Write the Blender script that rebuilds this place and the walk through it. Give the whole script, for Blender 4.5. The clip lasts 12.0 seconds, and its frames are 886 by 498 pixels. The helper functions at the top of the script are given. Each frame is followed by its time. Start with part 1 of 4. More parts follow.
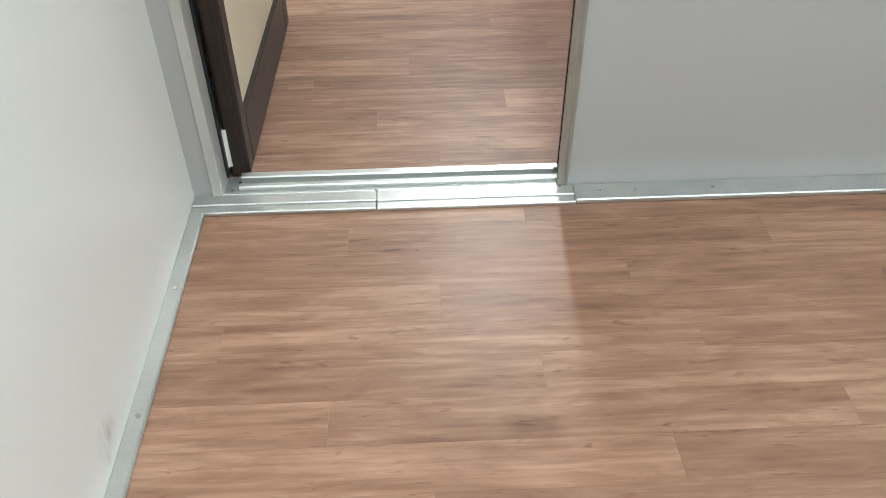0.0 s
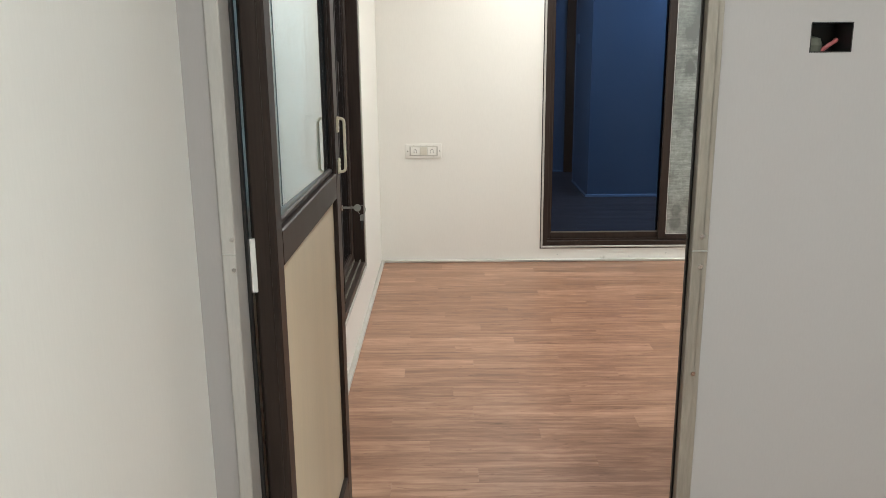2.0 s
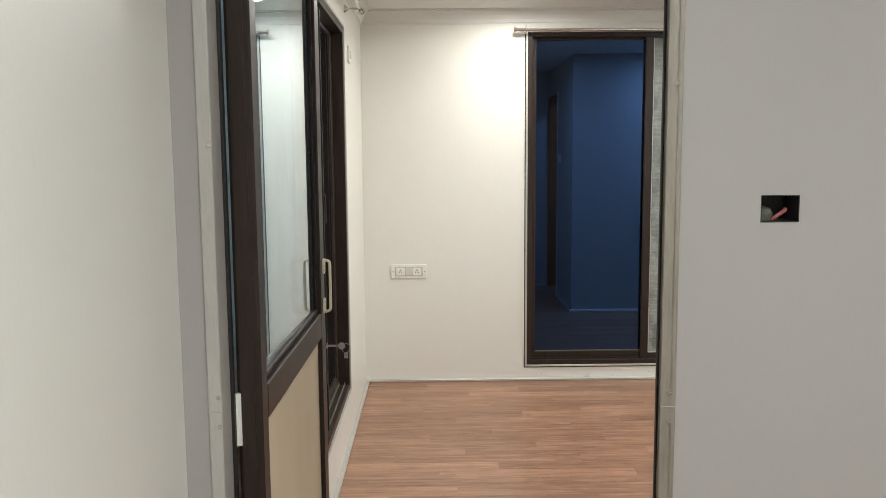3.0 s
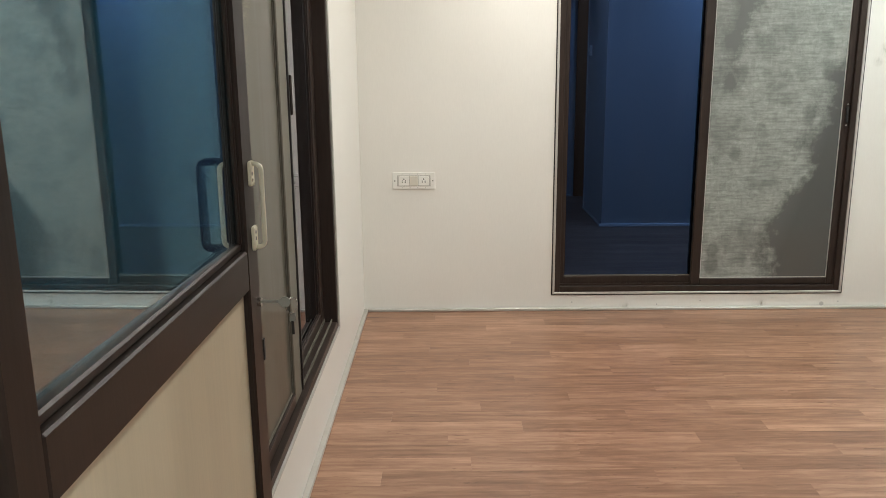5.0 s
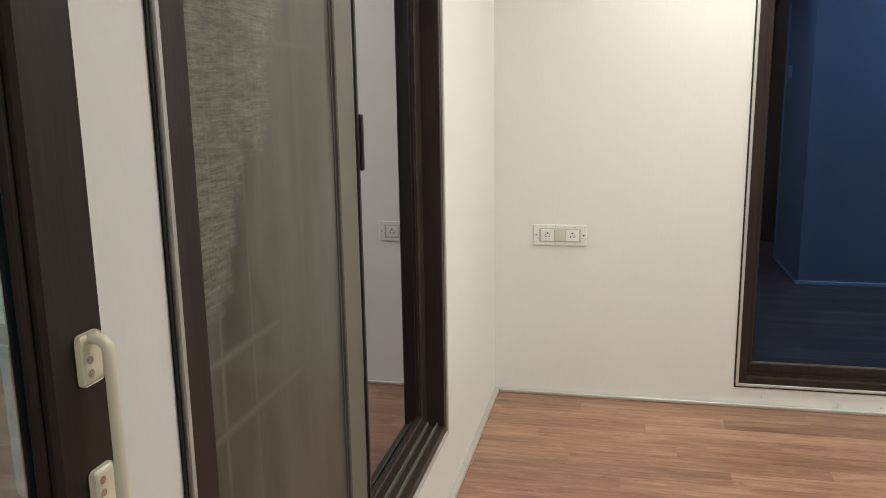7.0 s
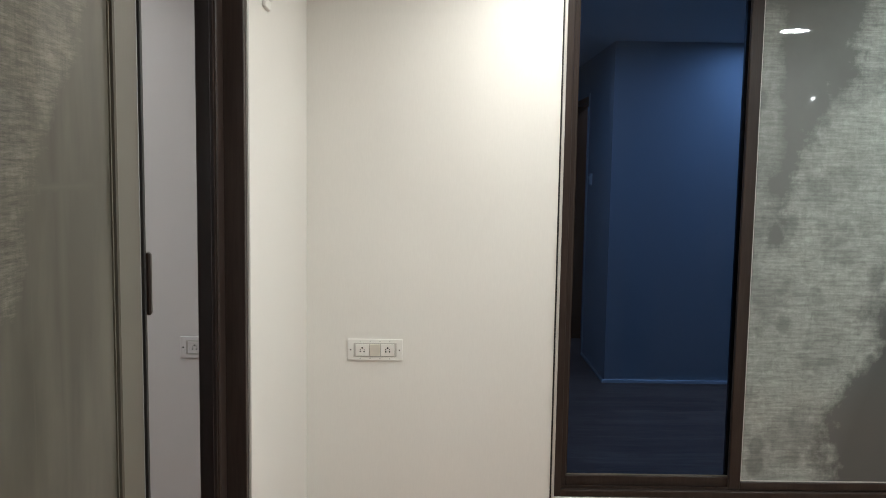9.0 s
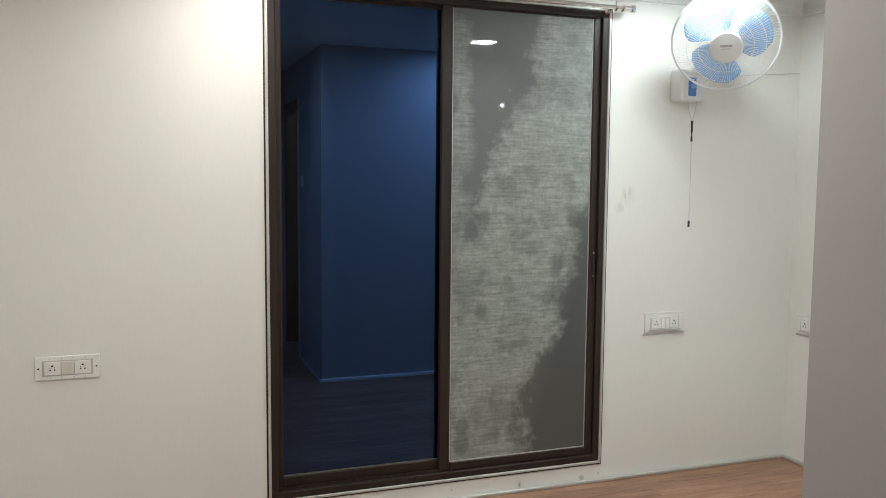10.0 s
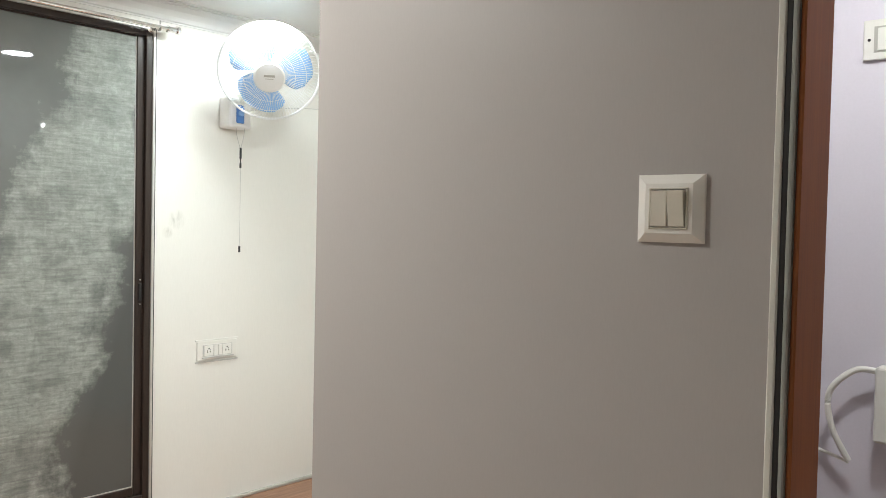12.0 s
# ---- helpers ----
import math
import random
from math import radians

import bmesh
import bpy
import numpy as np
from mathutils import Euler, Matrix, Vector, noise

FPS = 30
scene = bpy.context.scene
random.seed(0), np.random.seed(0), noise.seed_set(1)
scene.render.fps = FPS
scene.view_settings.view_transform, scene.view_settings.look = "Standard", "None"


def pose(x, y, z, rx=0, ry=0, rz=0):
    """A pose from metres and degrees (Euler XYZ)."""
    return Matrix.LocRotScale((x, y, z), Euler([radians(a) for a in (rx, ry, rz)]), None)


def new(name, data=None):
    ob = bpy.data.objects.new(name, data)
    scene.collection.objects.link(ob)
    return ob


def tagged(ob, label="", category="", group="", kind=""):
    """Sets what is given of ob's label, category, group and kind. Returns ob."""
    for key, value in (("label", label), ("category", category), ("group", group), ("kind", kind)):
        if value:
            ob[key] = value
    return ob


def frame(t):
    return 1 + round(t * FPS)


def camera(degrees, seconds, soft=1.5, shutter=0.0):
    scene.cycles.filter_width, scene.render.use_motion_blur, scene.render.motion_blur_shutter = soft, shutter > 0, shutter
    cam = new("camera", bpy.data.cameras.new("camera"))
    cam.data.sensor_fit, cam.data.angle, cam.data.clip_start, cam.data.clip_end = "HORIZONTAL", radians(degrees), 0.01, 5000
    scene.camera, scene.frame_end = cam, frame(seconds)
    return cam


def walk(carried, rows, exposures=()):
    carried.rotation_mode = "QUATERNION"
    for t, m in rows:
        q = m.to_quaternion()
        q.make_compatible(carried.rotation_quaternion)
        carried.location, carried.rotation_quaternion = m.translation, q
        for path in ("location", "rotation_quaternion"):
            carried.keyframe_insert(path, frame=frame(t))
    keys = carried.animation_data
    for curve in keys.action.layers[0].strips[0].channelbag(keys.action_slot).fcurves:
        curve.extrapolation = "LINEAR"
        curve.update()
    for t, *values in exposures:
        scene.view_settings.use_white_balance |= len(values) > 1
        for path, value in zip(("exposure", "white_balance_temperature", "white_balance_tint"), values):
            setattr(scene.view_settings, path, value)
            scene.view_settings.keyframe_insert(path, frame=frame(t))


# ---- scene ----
cam = camera(56.71, 12.0, soft=0.8)
PATH = [
    (0, pose(0.510, -1.529, 1.154, 49.22, 0.35, -2.66)),
    (0.5, pose(0.472, -1.421, 1.142, 57.53, -0.02, -1.38)),
    (1, pose(0.439, -1.263, 1.174, 63.91, -0.10, -1.52)),
    (1.5, pose(0.430, -1.252, 1.273, 70.11, 0.65, -0.67)),
    (2, pose(0.424, -1.341, 1.381, 76.04, 0.50, 0.10)),
    (2.5, pose(0.437, -1.434, 1.442, 81.08, 0.32, -0.23)),
    (3, pose(0.439, -1.398, 1.487, 83.35, 0.43, -0.81)),
    (3.5, pose(0.447, -1.240, 1.466, 81.89, 1.22, -1.38)),
    (5.5, pose(0.499, -0.265, 1.351, 76.28, -0.50, 2.58)),
    (6, pose(0.557, -0.051, 1.363, 76.17, -0.35, 8.43)),
    (6.5, pose(0.546, 0.163, 1.369, 76.96, 0.52, 10.00)),
    (7, pose(0.537, 0.343, 1.383, 78.54, 0.85, 12.17)),
    (9, pose(0.538, 0.483, 1.485, 84.45, -0.90, -0.35)),
    (9.5, pose(0.584, 0.483, 1.461, 83.36, -0.37, -11.05)),
    (10, pose(0.582, 0.471, 1.464, 85.03, -0.49, -19.84)),
    (10.5, pose(0.605, 0.444, 1.408, 89.40, -1.19, -26.97)),
    (11, pose(0.646, 0.440, 1.454, 91.02, -1.29, -32.35)),
    (11.5, pose(0.661, 0.418, 1.423, 90.68, -1.21, -38.69)),
    (11.8, pose(0.671, 0.399, 1.411, 89.31, -1.17, -44.24)),
    (12, pose(0.696, 0.411, 1.398, 88.23, -1.25, -48.66)),
]
walk(cam, PATH, [
    (0, 0.62, 5850, 5), (0.5, 0.56, 6000, 6), (1, 0.55, 6150, 7), (1.5, 0.48, 6350, 9), (2, 0.29, 6450, 10), (2.5, 0.2, 6500, 10), (3.5, 0.17, 6550, 10), (5.5, 0.05, 6650, 10),
    (6.5, 0.13, 6650, 10), (7, 0.08, 6650, 10), (9, -0.12, 6400, 10), (10.5, -0.27, 6400, 10), (11.5, -0.11, 6400, 10), (12, 0.32, 6500, 10)])

# ---- light ----
world = bpy.data.worlds.new("night")
scene.world = world
world.use_nodes = True
world.node_tree.nodes["Background"].inputs["Color"].default_value = (0.02, 0.03, 0.06, 1)
world.node_tree.nodes["Background"].inputs["Strength"].default_value = 0.15
LAMP_GLOW = 265.0
ROOM_LAMPS = ((2.73, 2.13),)
WALL_LAMPS = ((2.84, 3.35),)
# The second passage lamp is an unseen fill, added to brighten the passage.
PASSAGE_LAMPS = ((0.97, 3.36), (0.97, 2.13))
# Unseen fill lamps, placed by guess to bring the hall up to brightness.
HALL_FILL_LAMPS = ((0.85, -1.6), (2.6, -1.1))
CABIN_LAMPS = ((2.12, 0.72),)

# ---- sizes ----
CEIL = 2.375
FAR = 3.864            # far wall's face
RIGHT = 3.744          # right wall's face
PT = 0.085             # partition thickness
CAB_X, CAB_Y = 1.737, 1.656   # cabin's outer corner
WIN = (1.034, 2.634, 0.086, 2.256)    # far window
LWIN = (1.22, 2.81, 0.25, 2.13)       # window in the left wall


# ---- materials ----
def material(name):
    m = bpy.data.materials.new(name)
    m.use_nodes = True
    return m, m.node_tree.nodes, m.node_tree.links, m.node_tree.nodes["Principled BSDF"]


def node(nodes, kind, **values):
    n = nodes.new(kind)
    for key, value in values.items():
        n.inputs[key].default_value = value
    return n


def ramp(nodes, stops):
    r = nodes.new("ShaderNodeValToRGB")
    e = r.color_ramp.elements
    while len(e) < len(stops):
        e.new(0.5)
    for el, (p, c) in zip(e, stops):
        el.position, el.color = p, (*c, 1)
    return r


def mapped(nodes, links, scale, source="Object"):
    tc, mp = nodes.new("ShaderNodeTexCoord"), nodes.new("ShaderNodeMapping")
    mp.inputs["Scale"].default_value = scale
    links.new(tc.outputs[source], mp.inputs["Vector"])
    return mp.outputs["Vector"]


def surface(name, color, rough=0.5, metal=0.0, vary=0.08, grain=(3, 3, 3), fine=(60, 60, 60), bump=0.05, spec=0.5, stain=0.0, stain_color=(0.3, 0.27, 0.22), smudges=()):
    """Painted, laminated or metal surface with variation at two scales and slight relief."""
    m, n, l, b = material(name)
    big = node(n, "ShaderNodeTexNoise", Scale=1.0, Detail=3.0)
    l.new(mapped(n, l, grain), big.inputs["Vector"])
    small = node(n, "ShaderNodeTexNoise", Scale=1.0, Detail=4.0, Roughness=0.6)
    l.new(mapped(n, l, fine), small.inputs["Vector"])
    add = nodes_math(n, l, "ADD", big.outputs["Fac"], small.outputs["Fac"])
    half = nodes_math(n, l, "MULTIPLY", add, 0.5)
    lo = tuple(c * (1 - vary) for c in color)
    hi = tuple(min(1, c * (1 + vary)) for c in color)
    r = ramp(n, ((0.3, lo), (0.7, hi)))
    l.new(half, r.inputs["Fac"])
    out = r.outputs["Color"]
    if stain:
        st = node(n, "ShaderNodeTexNoise", Scale=2.3, Detail=6.0, Roughness=0.65)
        l.new(mapped(n, l, (1, 1, 1)), st.inputs["Vector"])
        sr = ramp(n, ((0.62, (0, 0, 0)), (0.8, (stain, stain, stain))))
        l.new(st.outputs["Fac"], sr.inputs["Fac"])
        mix = n.new("ShaderNodeMixRGB")
        mix.inputs["Color2"].default_value = (*stain_color, 1)
        l.new(sr.outputs["Color"], mix.inputs["Fac"])
        l.new(out, mix.inputs["Color1"])
        out = mix.outputs["Color"]
    for x, y, z, r in smudges:
        tc, away = n.new("ShaderNodeTexCoord"), n.new("ShaderNodeVectorMath")
        away.operation = "DISTANCE"
        away.inputs[1].default_value = (x, y, z)
        l.new(tc.outputs["Object"], away.inputs[0])
        near = node(n, "ShaderNodeMapRange")
        near.inputs["From Min"].default_value, near.inputs["From Max"].default_value = r, 0.0
        l.new(away.outputs["Value"], near.inputs["Value"])
        rub = node(n, "ShaderNodeTexNoise", Scale=1.0, Detail=4.0)
        l.new(mapped(n, l, (70, 70, 22)), rub.inputs["Vector"])
        fac = nodes_math(n, l, "MULTIPLY", near.outputs["Result"], nodes_math(n, l, "MULTIPLY", nodes_math(n, l, "POWER", rub.outputs["Fac"], 3.0), 2.6))
        sm = n.new("ShaderNodeMixRGB")
        sm.inputs["Color2"].default_value = (0.33, 0.31, 0.26, 1)
        l.new(fac, sm.inputs["Fac"])
        l.new(out, sm.inputs["Color1"])
        out = sm.outputs["Color"]
    l.new(out, b.inputs["Base Color"])
    rr = node(n, "ShaderNodeMapRange")
    rr.inputs["To Min"].default_value, rr.inputs["To Max"].default_value = max(0.03, rough - 0.08), rough + 0.08
    l.new(half, rr.inputs["Value"])
    l.new(rr.outputs["Result"], b.inputs["Roughness"])
    b.inputs["Metallic"].default_value = metal
    b.inputs["Specular IOR Level"].default_value = spec
    bp = node(n, "ShaderNodeBump", Strength=bump, Distance=0.002)
    l.new(small.outputs["Fac"], bp.inputs["Height"])
    l.new(bp.outputs["Normal"], b.inputs["Normal"])
    return m


def nodes_math(n, l, op, a, b):
    k = n.new("ShaderNodeMath")
    k.operation = op
    for i, v in enumerate((a, b)):
        if isinstance(v, (int, float)):
            k.inputs[i].default_value = v
        else:
            l.new(v, k.inputs[i])
    return k.outputs[0]


def glazing(name, see, gloss, rough, ior, least, dust=0.0, dust_color=(0.4, 0.42, 0.42)):
    """Tinted, coated glass: see-through tint, coloured mirror coat growing with Fresnel, a film of dust streaks."""
    m, n, l, b = material(name)
    n.remove(b)
    out = n["Material Output"]
    tr = n.new("ShaderNodeBsdfTransparent")
    tr.inputs["Color"].default_value = (*see, 1)
    gl = node(n, "ShaderNodeBsdfAnisotropic", Roughness=rough)
    gl.inputs["Color"].default_value = (*gloss, 1)
    fr = node(n, "ShaderNodeFresnel", IOR=ior)
    k = nodes_math(n, l, "MAXIMUM", fr.outputs["Fac"], least)
    mx = n.new("ShaderNodeMixShader")
    l.new(k, mx.inputs[0])
    l.new(tr.outputs[0], mx.inputs[1])
    l.new(gl.outputs[0], mx.inputs[2])
    last = mx.outputs[0]
    if dust:
        df = n.new("ShaderNodeBsdfDiffuse")
        df.inputs["Color"].default_value = (*dust_color, 1)
        ns = node(n, "ShaderNodeTexNoise", Scale=1.0, Detail=5.0, Roughness=0.6)
        l.new(mapped(n, l, (14, 14, 1.2)), ns.inputs["Vector"])
        mr = node(n, "ShaderNodeMapRange")
        mr.inputs["From Min"].default_value, mr.inputs["From Max"].default_value = 0.35, 0.8
        mr.inputs["To Max"].default_value = dust
        l.new(ns.outputs["Fac"], mr.inputs["Value"])
        m2 = n.new("ShaderNodeMixShader")
        l.new(mr.outputs["Result"], m2.inputs[0])
        l.new(last, m2.inputs[1])
        l.new(df.outputs[0], m2.inputs[2])
        last = m2.outputs[0]
    l.new(last, out.inputs["Surface"])
    return m


def coated_glass(name, see, gloss, least, power, dust, dust_color):
    """Tinted mirror-coated door glass: even tint, a coat that grows towards grazing views, streaky dust."""
    m, n, l, b = material(name)
    n.remove(b)
    tr = n.new("ShaderNodeBsdfTransparent")
    tr.inputs["Color"].default_value = (*see, 1)
    gl = node(n, "ShaderNodeBsdfAnisotropic", Roughness=0.0)
    gl.inputs["Color"].default_value = (*gloss, 1)
    lw = node(n, "ShaderNodeLayerWeight", Blend=0.5)
    grow = nodes_math(n, l, "MULTIPLY", nodes_math(n, l, "POWER", lw.outputs["Facing"], power), 1.0 - least)
    mx = n.new("ShaderNodeMixShader")
    l.new(nodes_math(n, l, "ADD", grow, least), mx.inputs[0])
    l.new(tr.outputs[0], mx.inputs[1])
    l.new(gl.outputs[0], mx.inputs[2])
    df = n.new("ShaderNodeBsdfDiffuse")
    df.inputs["Color"].default_value = (*dust_color, 1)
    ns = node(n, "ShaderNodeTexNoise", Scale=1.0, Detail=4.0, Roughness=0.55, Distortion=0.7)
    l.new(mapped(n, l, (6, 6, 1.4)), ns.inputs["Vector"])
    mr = node(n, "ShaderNodeMapRange")
    mr.inputs["From Min"].default_value, mr.inputs["From Max"].default_value = 0.42, 0.75
    mr.inputs["To Max"].default_value = dust
    l.new(ns.outputs["Fac"], mr.inputs["Value"])
    m2 = n.new("ShaderNodeMixShader")
    l.new(mr.outputs["Result"], m2.inputs[0])
    l.new(mx.outputs[0], m2.inputs[1])
    l.new(df.outputs[0], m2.inputs[2])
    l.new(m2.outputs[0], n["Material Output"].inputs["Surface"])
    return m


def plank_material():
    """Printed vinyl planks: long brown grain, knots, slight sheen; each plank shifted by its own random value."""
    m, n, l, b = material("vinyl_wood_plank")
    tc, oi = n.new("ShaderNodeTexCoord"), n.new("ShaderNodeObjectInfo")
    sh = n.new("ShaderNodeVectorMath")
    sh.operation = "MULTIPLY_ADD"
    sh.inputs[1].default_value = (1, 1, 1)
    l.new(tc.outputs["Object"], sh.inputs[0])
    sc = n.new("ShaderNodeVectorMath")
    sc.operation = "SCALE"
    sc.inputs["Scale"].default_value = 37.0
    cb = n.new("ShaderNodeCombineXYZ")
    for i in range(3):
        l.new(oi.outputs["Random"], cb.inputs[i])
    l.new(cb.outputs[0], sc.inputs[0])
    l.new(sc.outputs[0], sh.inputs[2])

    def noise_at(scale, detail, rough, dist=0.0):
        mp = n.new("ShaderNodeMapping")
        mp.inputs["Scale"].default_value = scale
        l.new(sh.outputs[0], mp.inputs["Vector"])
        t = node(n, "ShaderNodeTexNoise", Scale=1.0, Detail=detail, Roughness=rough, Distortion=dist)
        l.new(mp.outputs[0], t.inputs["Vector"])
        return t.outputs["Fac"]

    long_grain = noise_at((1.6, 24, 1), 5, 0.6, 0.5)
    streak = noise_at((4.5, 62, 1), 3, 0.55, 0.3)
    fine_grain = noise_at((9, 150, 1), 4, 0.65)
    blotch = noise_at((6, 22, 1), 5, 0.62, 1.0)
    fleck = noise_at((13, 70, 1), 3, 0.55, 0.8)
    s1 = nodes_math(n, l, "ADD", nodes_math(n, l, "MULTIPLY", long_grain, 0.34), nodes_math(n, l, "MULTIPLY", streak, 0.27))
    s2 = nodes_math(n, l, "MULTIPLY", fine_grain, 0.10)
    s3 = nodes_math(n, l, "MULTIPLY", blotch, 0.29)
    s0 = nodes_math(n, l, "ADD", nodes_math(n, l, "ADD", s1, s2), s3)
    fl = node(n, "ShaderNodeMapRange")
    fl.inputs["From Min"].default_value, fl.inputs["From Max"].default_value = 0.63, 0.76
    fl.inputs["To Max"].default_value = 0.14
    l.new(fleck, fl.inputs["Value"])
    shade = nodes_math(n, l, "MULTIPLY", nodes_math(n, l, "SUBTRACT", oi.outputs["Random"], 0.5), 0.07)
    s = nodes_math(n, l, "ADD", nodes_math(n, l, "SUBTRACT", s0, fl.outputs["Result"]), shade)
    r = ramp(n, ((0.28, (0.105, 0.050, 0.031)), (0.41, (0.218, 0.114, 0.073)), (0.50, (0.298, 0.165, 0.108)), (0.63, (0.45, 0.275, 0.19))))
    l.new(s, r.inputs["Fac"])
    hs = node(n, "ShaderNodeHueSaturation", Hue=0.5, Saturation=1.06)
    mr = node(n, "ShaderNodeMapRange")
    mr.inputs["To Min"].default_value, mr.inputs["To Max"].default_value = 0.94, 1.06
    l.new(oi.outputs["Random"], mr.inputs["Value"])
    l.new(mr.outputs["Result"], hs.inputs["Value"])
    l.new(r.outputs["Color"], hs.inputs["Color"])
    l.new(hs.outputs["Color"], b.inputs["Base Color"])
    rg = node(n, "ShaderNodeMapRange")
    rg.inputs["To Min"].default_value, rg.inputs["To Max"].default_value = 0.28, 0.5
    l.new(blotch, rg.inputs["Value"])
    l.new(rg.outputs["Result"], b.inputs["Roughness"])
    b.inputs["Specular IOR Level"].default_value = 0.50
    bp = node(n, "ShaderNodeBump", Strength=0.12, Distance=0.001)
    l.new(fine_grain, bp.inputs["Height"])
    l.new(bp.outputs["Normal"], b.inputs["Normal"])
    return m


def dirty_pane(name, clean, dirt, x_axis, u0, u1, v0, v1, left, right, sheen, clear=0.0, coat=0.9, lines=(), spots=0.0, weave_size=(8, 75), wash=0.0, haze=0.0, weave_least=0.56):
    """A dusty screen-backed pane: clean grey glass with a ragged, woven film of pale dirt between two slanting edges."""
    m, n, l, b = material(name)
    tc, sp = n.new("ShaderNodeTexCoord"), n.new("ShaderNodeSeparateXYZ")
    l.new(tc.outputs["Object"], sp.inputs[0])
    u = nodes_math(n, l, "DIVIDE", nodes_math(n, l, "SUBTRACT", sp.outputs[x_axis], u0), u1 - u0)
    v = nodes_math(n, l, "DIVIDE", nodes_math(n, l, "SUBTRACT", sp.outputs["Z"], v0), v1 - v0)
    from_left = nodes_math(n, l, "SUBTRACT", u, nodes_math(n, l, "ADD", nodes_math(n, l, "MULTIPLY", v, left[1]), left[0]))
    to_right = nodes_math(n, l, "SUBTRACT", nodes_math(n, l, "ADD", nodes_math(n, l, "MULTIPLY", v, right[1]), right[0]), u)
    rag = node(n, "ShaderNodeTexNoise", Scale=4.0, Detail=5.0, Roughness=0.6)
    l.new(tc.outputs["Object"], rag.inputs["Vector"])
    frill = node(n, "ShaderNodeTexNoise", Scale=24.0, Detail=5.0, Roughness=0.65)
    l.new(tc.outputs["Object"], frill.inputs["Vector"])
    wander = nodes_math(n, l, "ADD", nodes_math(n, l, "MULTIPLY", nodes_math(n, l, "SUBTRACT", rag.outputs["Fac"], 0.5), 0.55),
                        nodes_math(n, l, "MULTIPLY", nodes_math(n, l, "SUBTRACT", frill.outputs["Fac"], 0.5), 0.22))
    inside = nodes_math(n, l, "ADD", nodes_math(n, l, "MINIMUM", from_left, to_right), wander)
    mask = node(n, "ShaderNodeMapRange")
    mask.inputs["From Min"].default_value, mask.inputs["From Max"].default_value = -0.03, 0.09
    l.new(inside, mask.inputs["Value"])
    film = mask.outputs["Result"]
    if spots:
        edge = node(n, "ShaderNodeMapRange")
        edge.inputs["From Min"].default_value, edge.inputs["From Max"].default_value = 0.20, 0.05
        l.new(nodes_math(n, l, "ADD", u, nodes_math(n, l, "MULTIPLY", nodes_math(n, l, "SUBTRACT", rag.outputs["Fac"], 0.5), 0.5)), edge.inputs["Value"])
        film = nodes_math(n, l, "MAXIMUM", film, nodes_math(n, l, "MULTIPLY", edge.outputs["Result"], 0.8))
        cells = node(n, "ShaderNodeTexVoronoi", Scale=1.0, Randomness=0.85)
        l.new(mapped(n, l, (6.5, 6.5, 4.6)), cells.inputs["Vector"])
        round_off = nodes_math(n, l, "ADD", cells.outputs["Distance"], nodes_math(n, l, "MULTIPLY", nodes_math(n, l, "SUBTRACT", frill.outputs["Fac"], 0.5), 0.25))
        spot = node(n, "ShaderNodeMapRange")
        spot.inputs["From Min"].default_value, spot.inputs["From Max"].default_value = 0.20, 0.30
        spot.inputs["To Min"].default_value = 1.0 - spots
        l.new(round_off, spot.inputs["Value"])
        aside = node(n, "ShaderNodeMapRange")
        aside.inputs["From Min"].default_value, aside.inputs["From Max"].default_value = 0.12, 0.26
        l.new(nodes_math(n, l, "ABSOLUTE", nodes_math(n, l, "SUBTRACT", u, 0.5), 0), aside.inputs["Value"])
        keep = nodes_math(n, l, "SUBTRACT", 1.0, nodes_math(n, l, "MULTIPLY", aside.outputs["Result"], nodes_math(n, l, "SUBTRACT", 1.0, spot.outputs["Result"])))
        film = nodes_math(n, l, "MULTIPLY", film, keep)
    warp = node(n, "ShaderNodeTexNoise", Scale=1.0, Detail=5.0, Roughness=0.7)
    l.new(mapped(n, l, (weave_size[0], weave_size[0], weave_size[1])), warp.inputs["Vector"])
    weft = node(n, "ShaderNodeTexNoise", Scale=1.0, Detail=5.0, Roughness=0.7)
    l.new(mapped(n, l, (weave_size[1], weave_size[1], 7)), weft.inputs["Vector"])
    weave = nodes_math(n, l, "ADD", nodes_math(n, l, "MULTIPLY", warp.outputs["Fac"], 0.80), nodes_math(n, l, "MULTIPLY", weft.outputs["Fac"], 0.20))
    wr = node(n, "ShaderNodeMapRange")
    wr.inputs["From Min"].default_value, wr.inputs["From Max"].default_value = 0.38, 0.62
    wr.inputs["To Min"].default_value, wr.inputs["To Max"].default_value = weave_least, 1.10
    l.new(weave, wr.inputs["Value"])
    blot = node(n, "ShaderNodeTexNoise", Scale=5.5, Detail=4.0, Roughness=0.55, Distortion=0.4)
    l.new(tc.outputs["Object"], blot.inputs["Vector"])
    holes = node(n, "ShaderNodeMapRange")
    holes.inputs["From Min"].default_value, holes.inputs["From Max"].default_value = 0.36, 0.50
    holes.inputs["To Min"].default_value = 0.6
    l.new(blot.outputs["Fac"], holes.inputs["Value"])
    crust = node(n, "ShaderNodeTexNoise", Scale=34.0, Detail=8.0, Roughness=0.72, Distortion=0.8)
    l.new(tc.outputs["Object"], crust.inputs["Vector"])
    cr = node(n, "ShaderNodeMapRange")
    cr.inputs["From Min"].default_value, cr.inputs["From Max"].default_value = 0.36, 0.62
    cr.inputs["To Min"].default_value = 0.62
    l.new(crust.outputs["Fac"], cr.inputs["Value"])
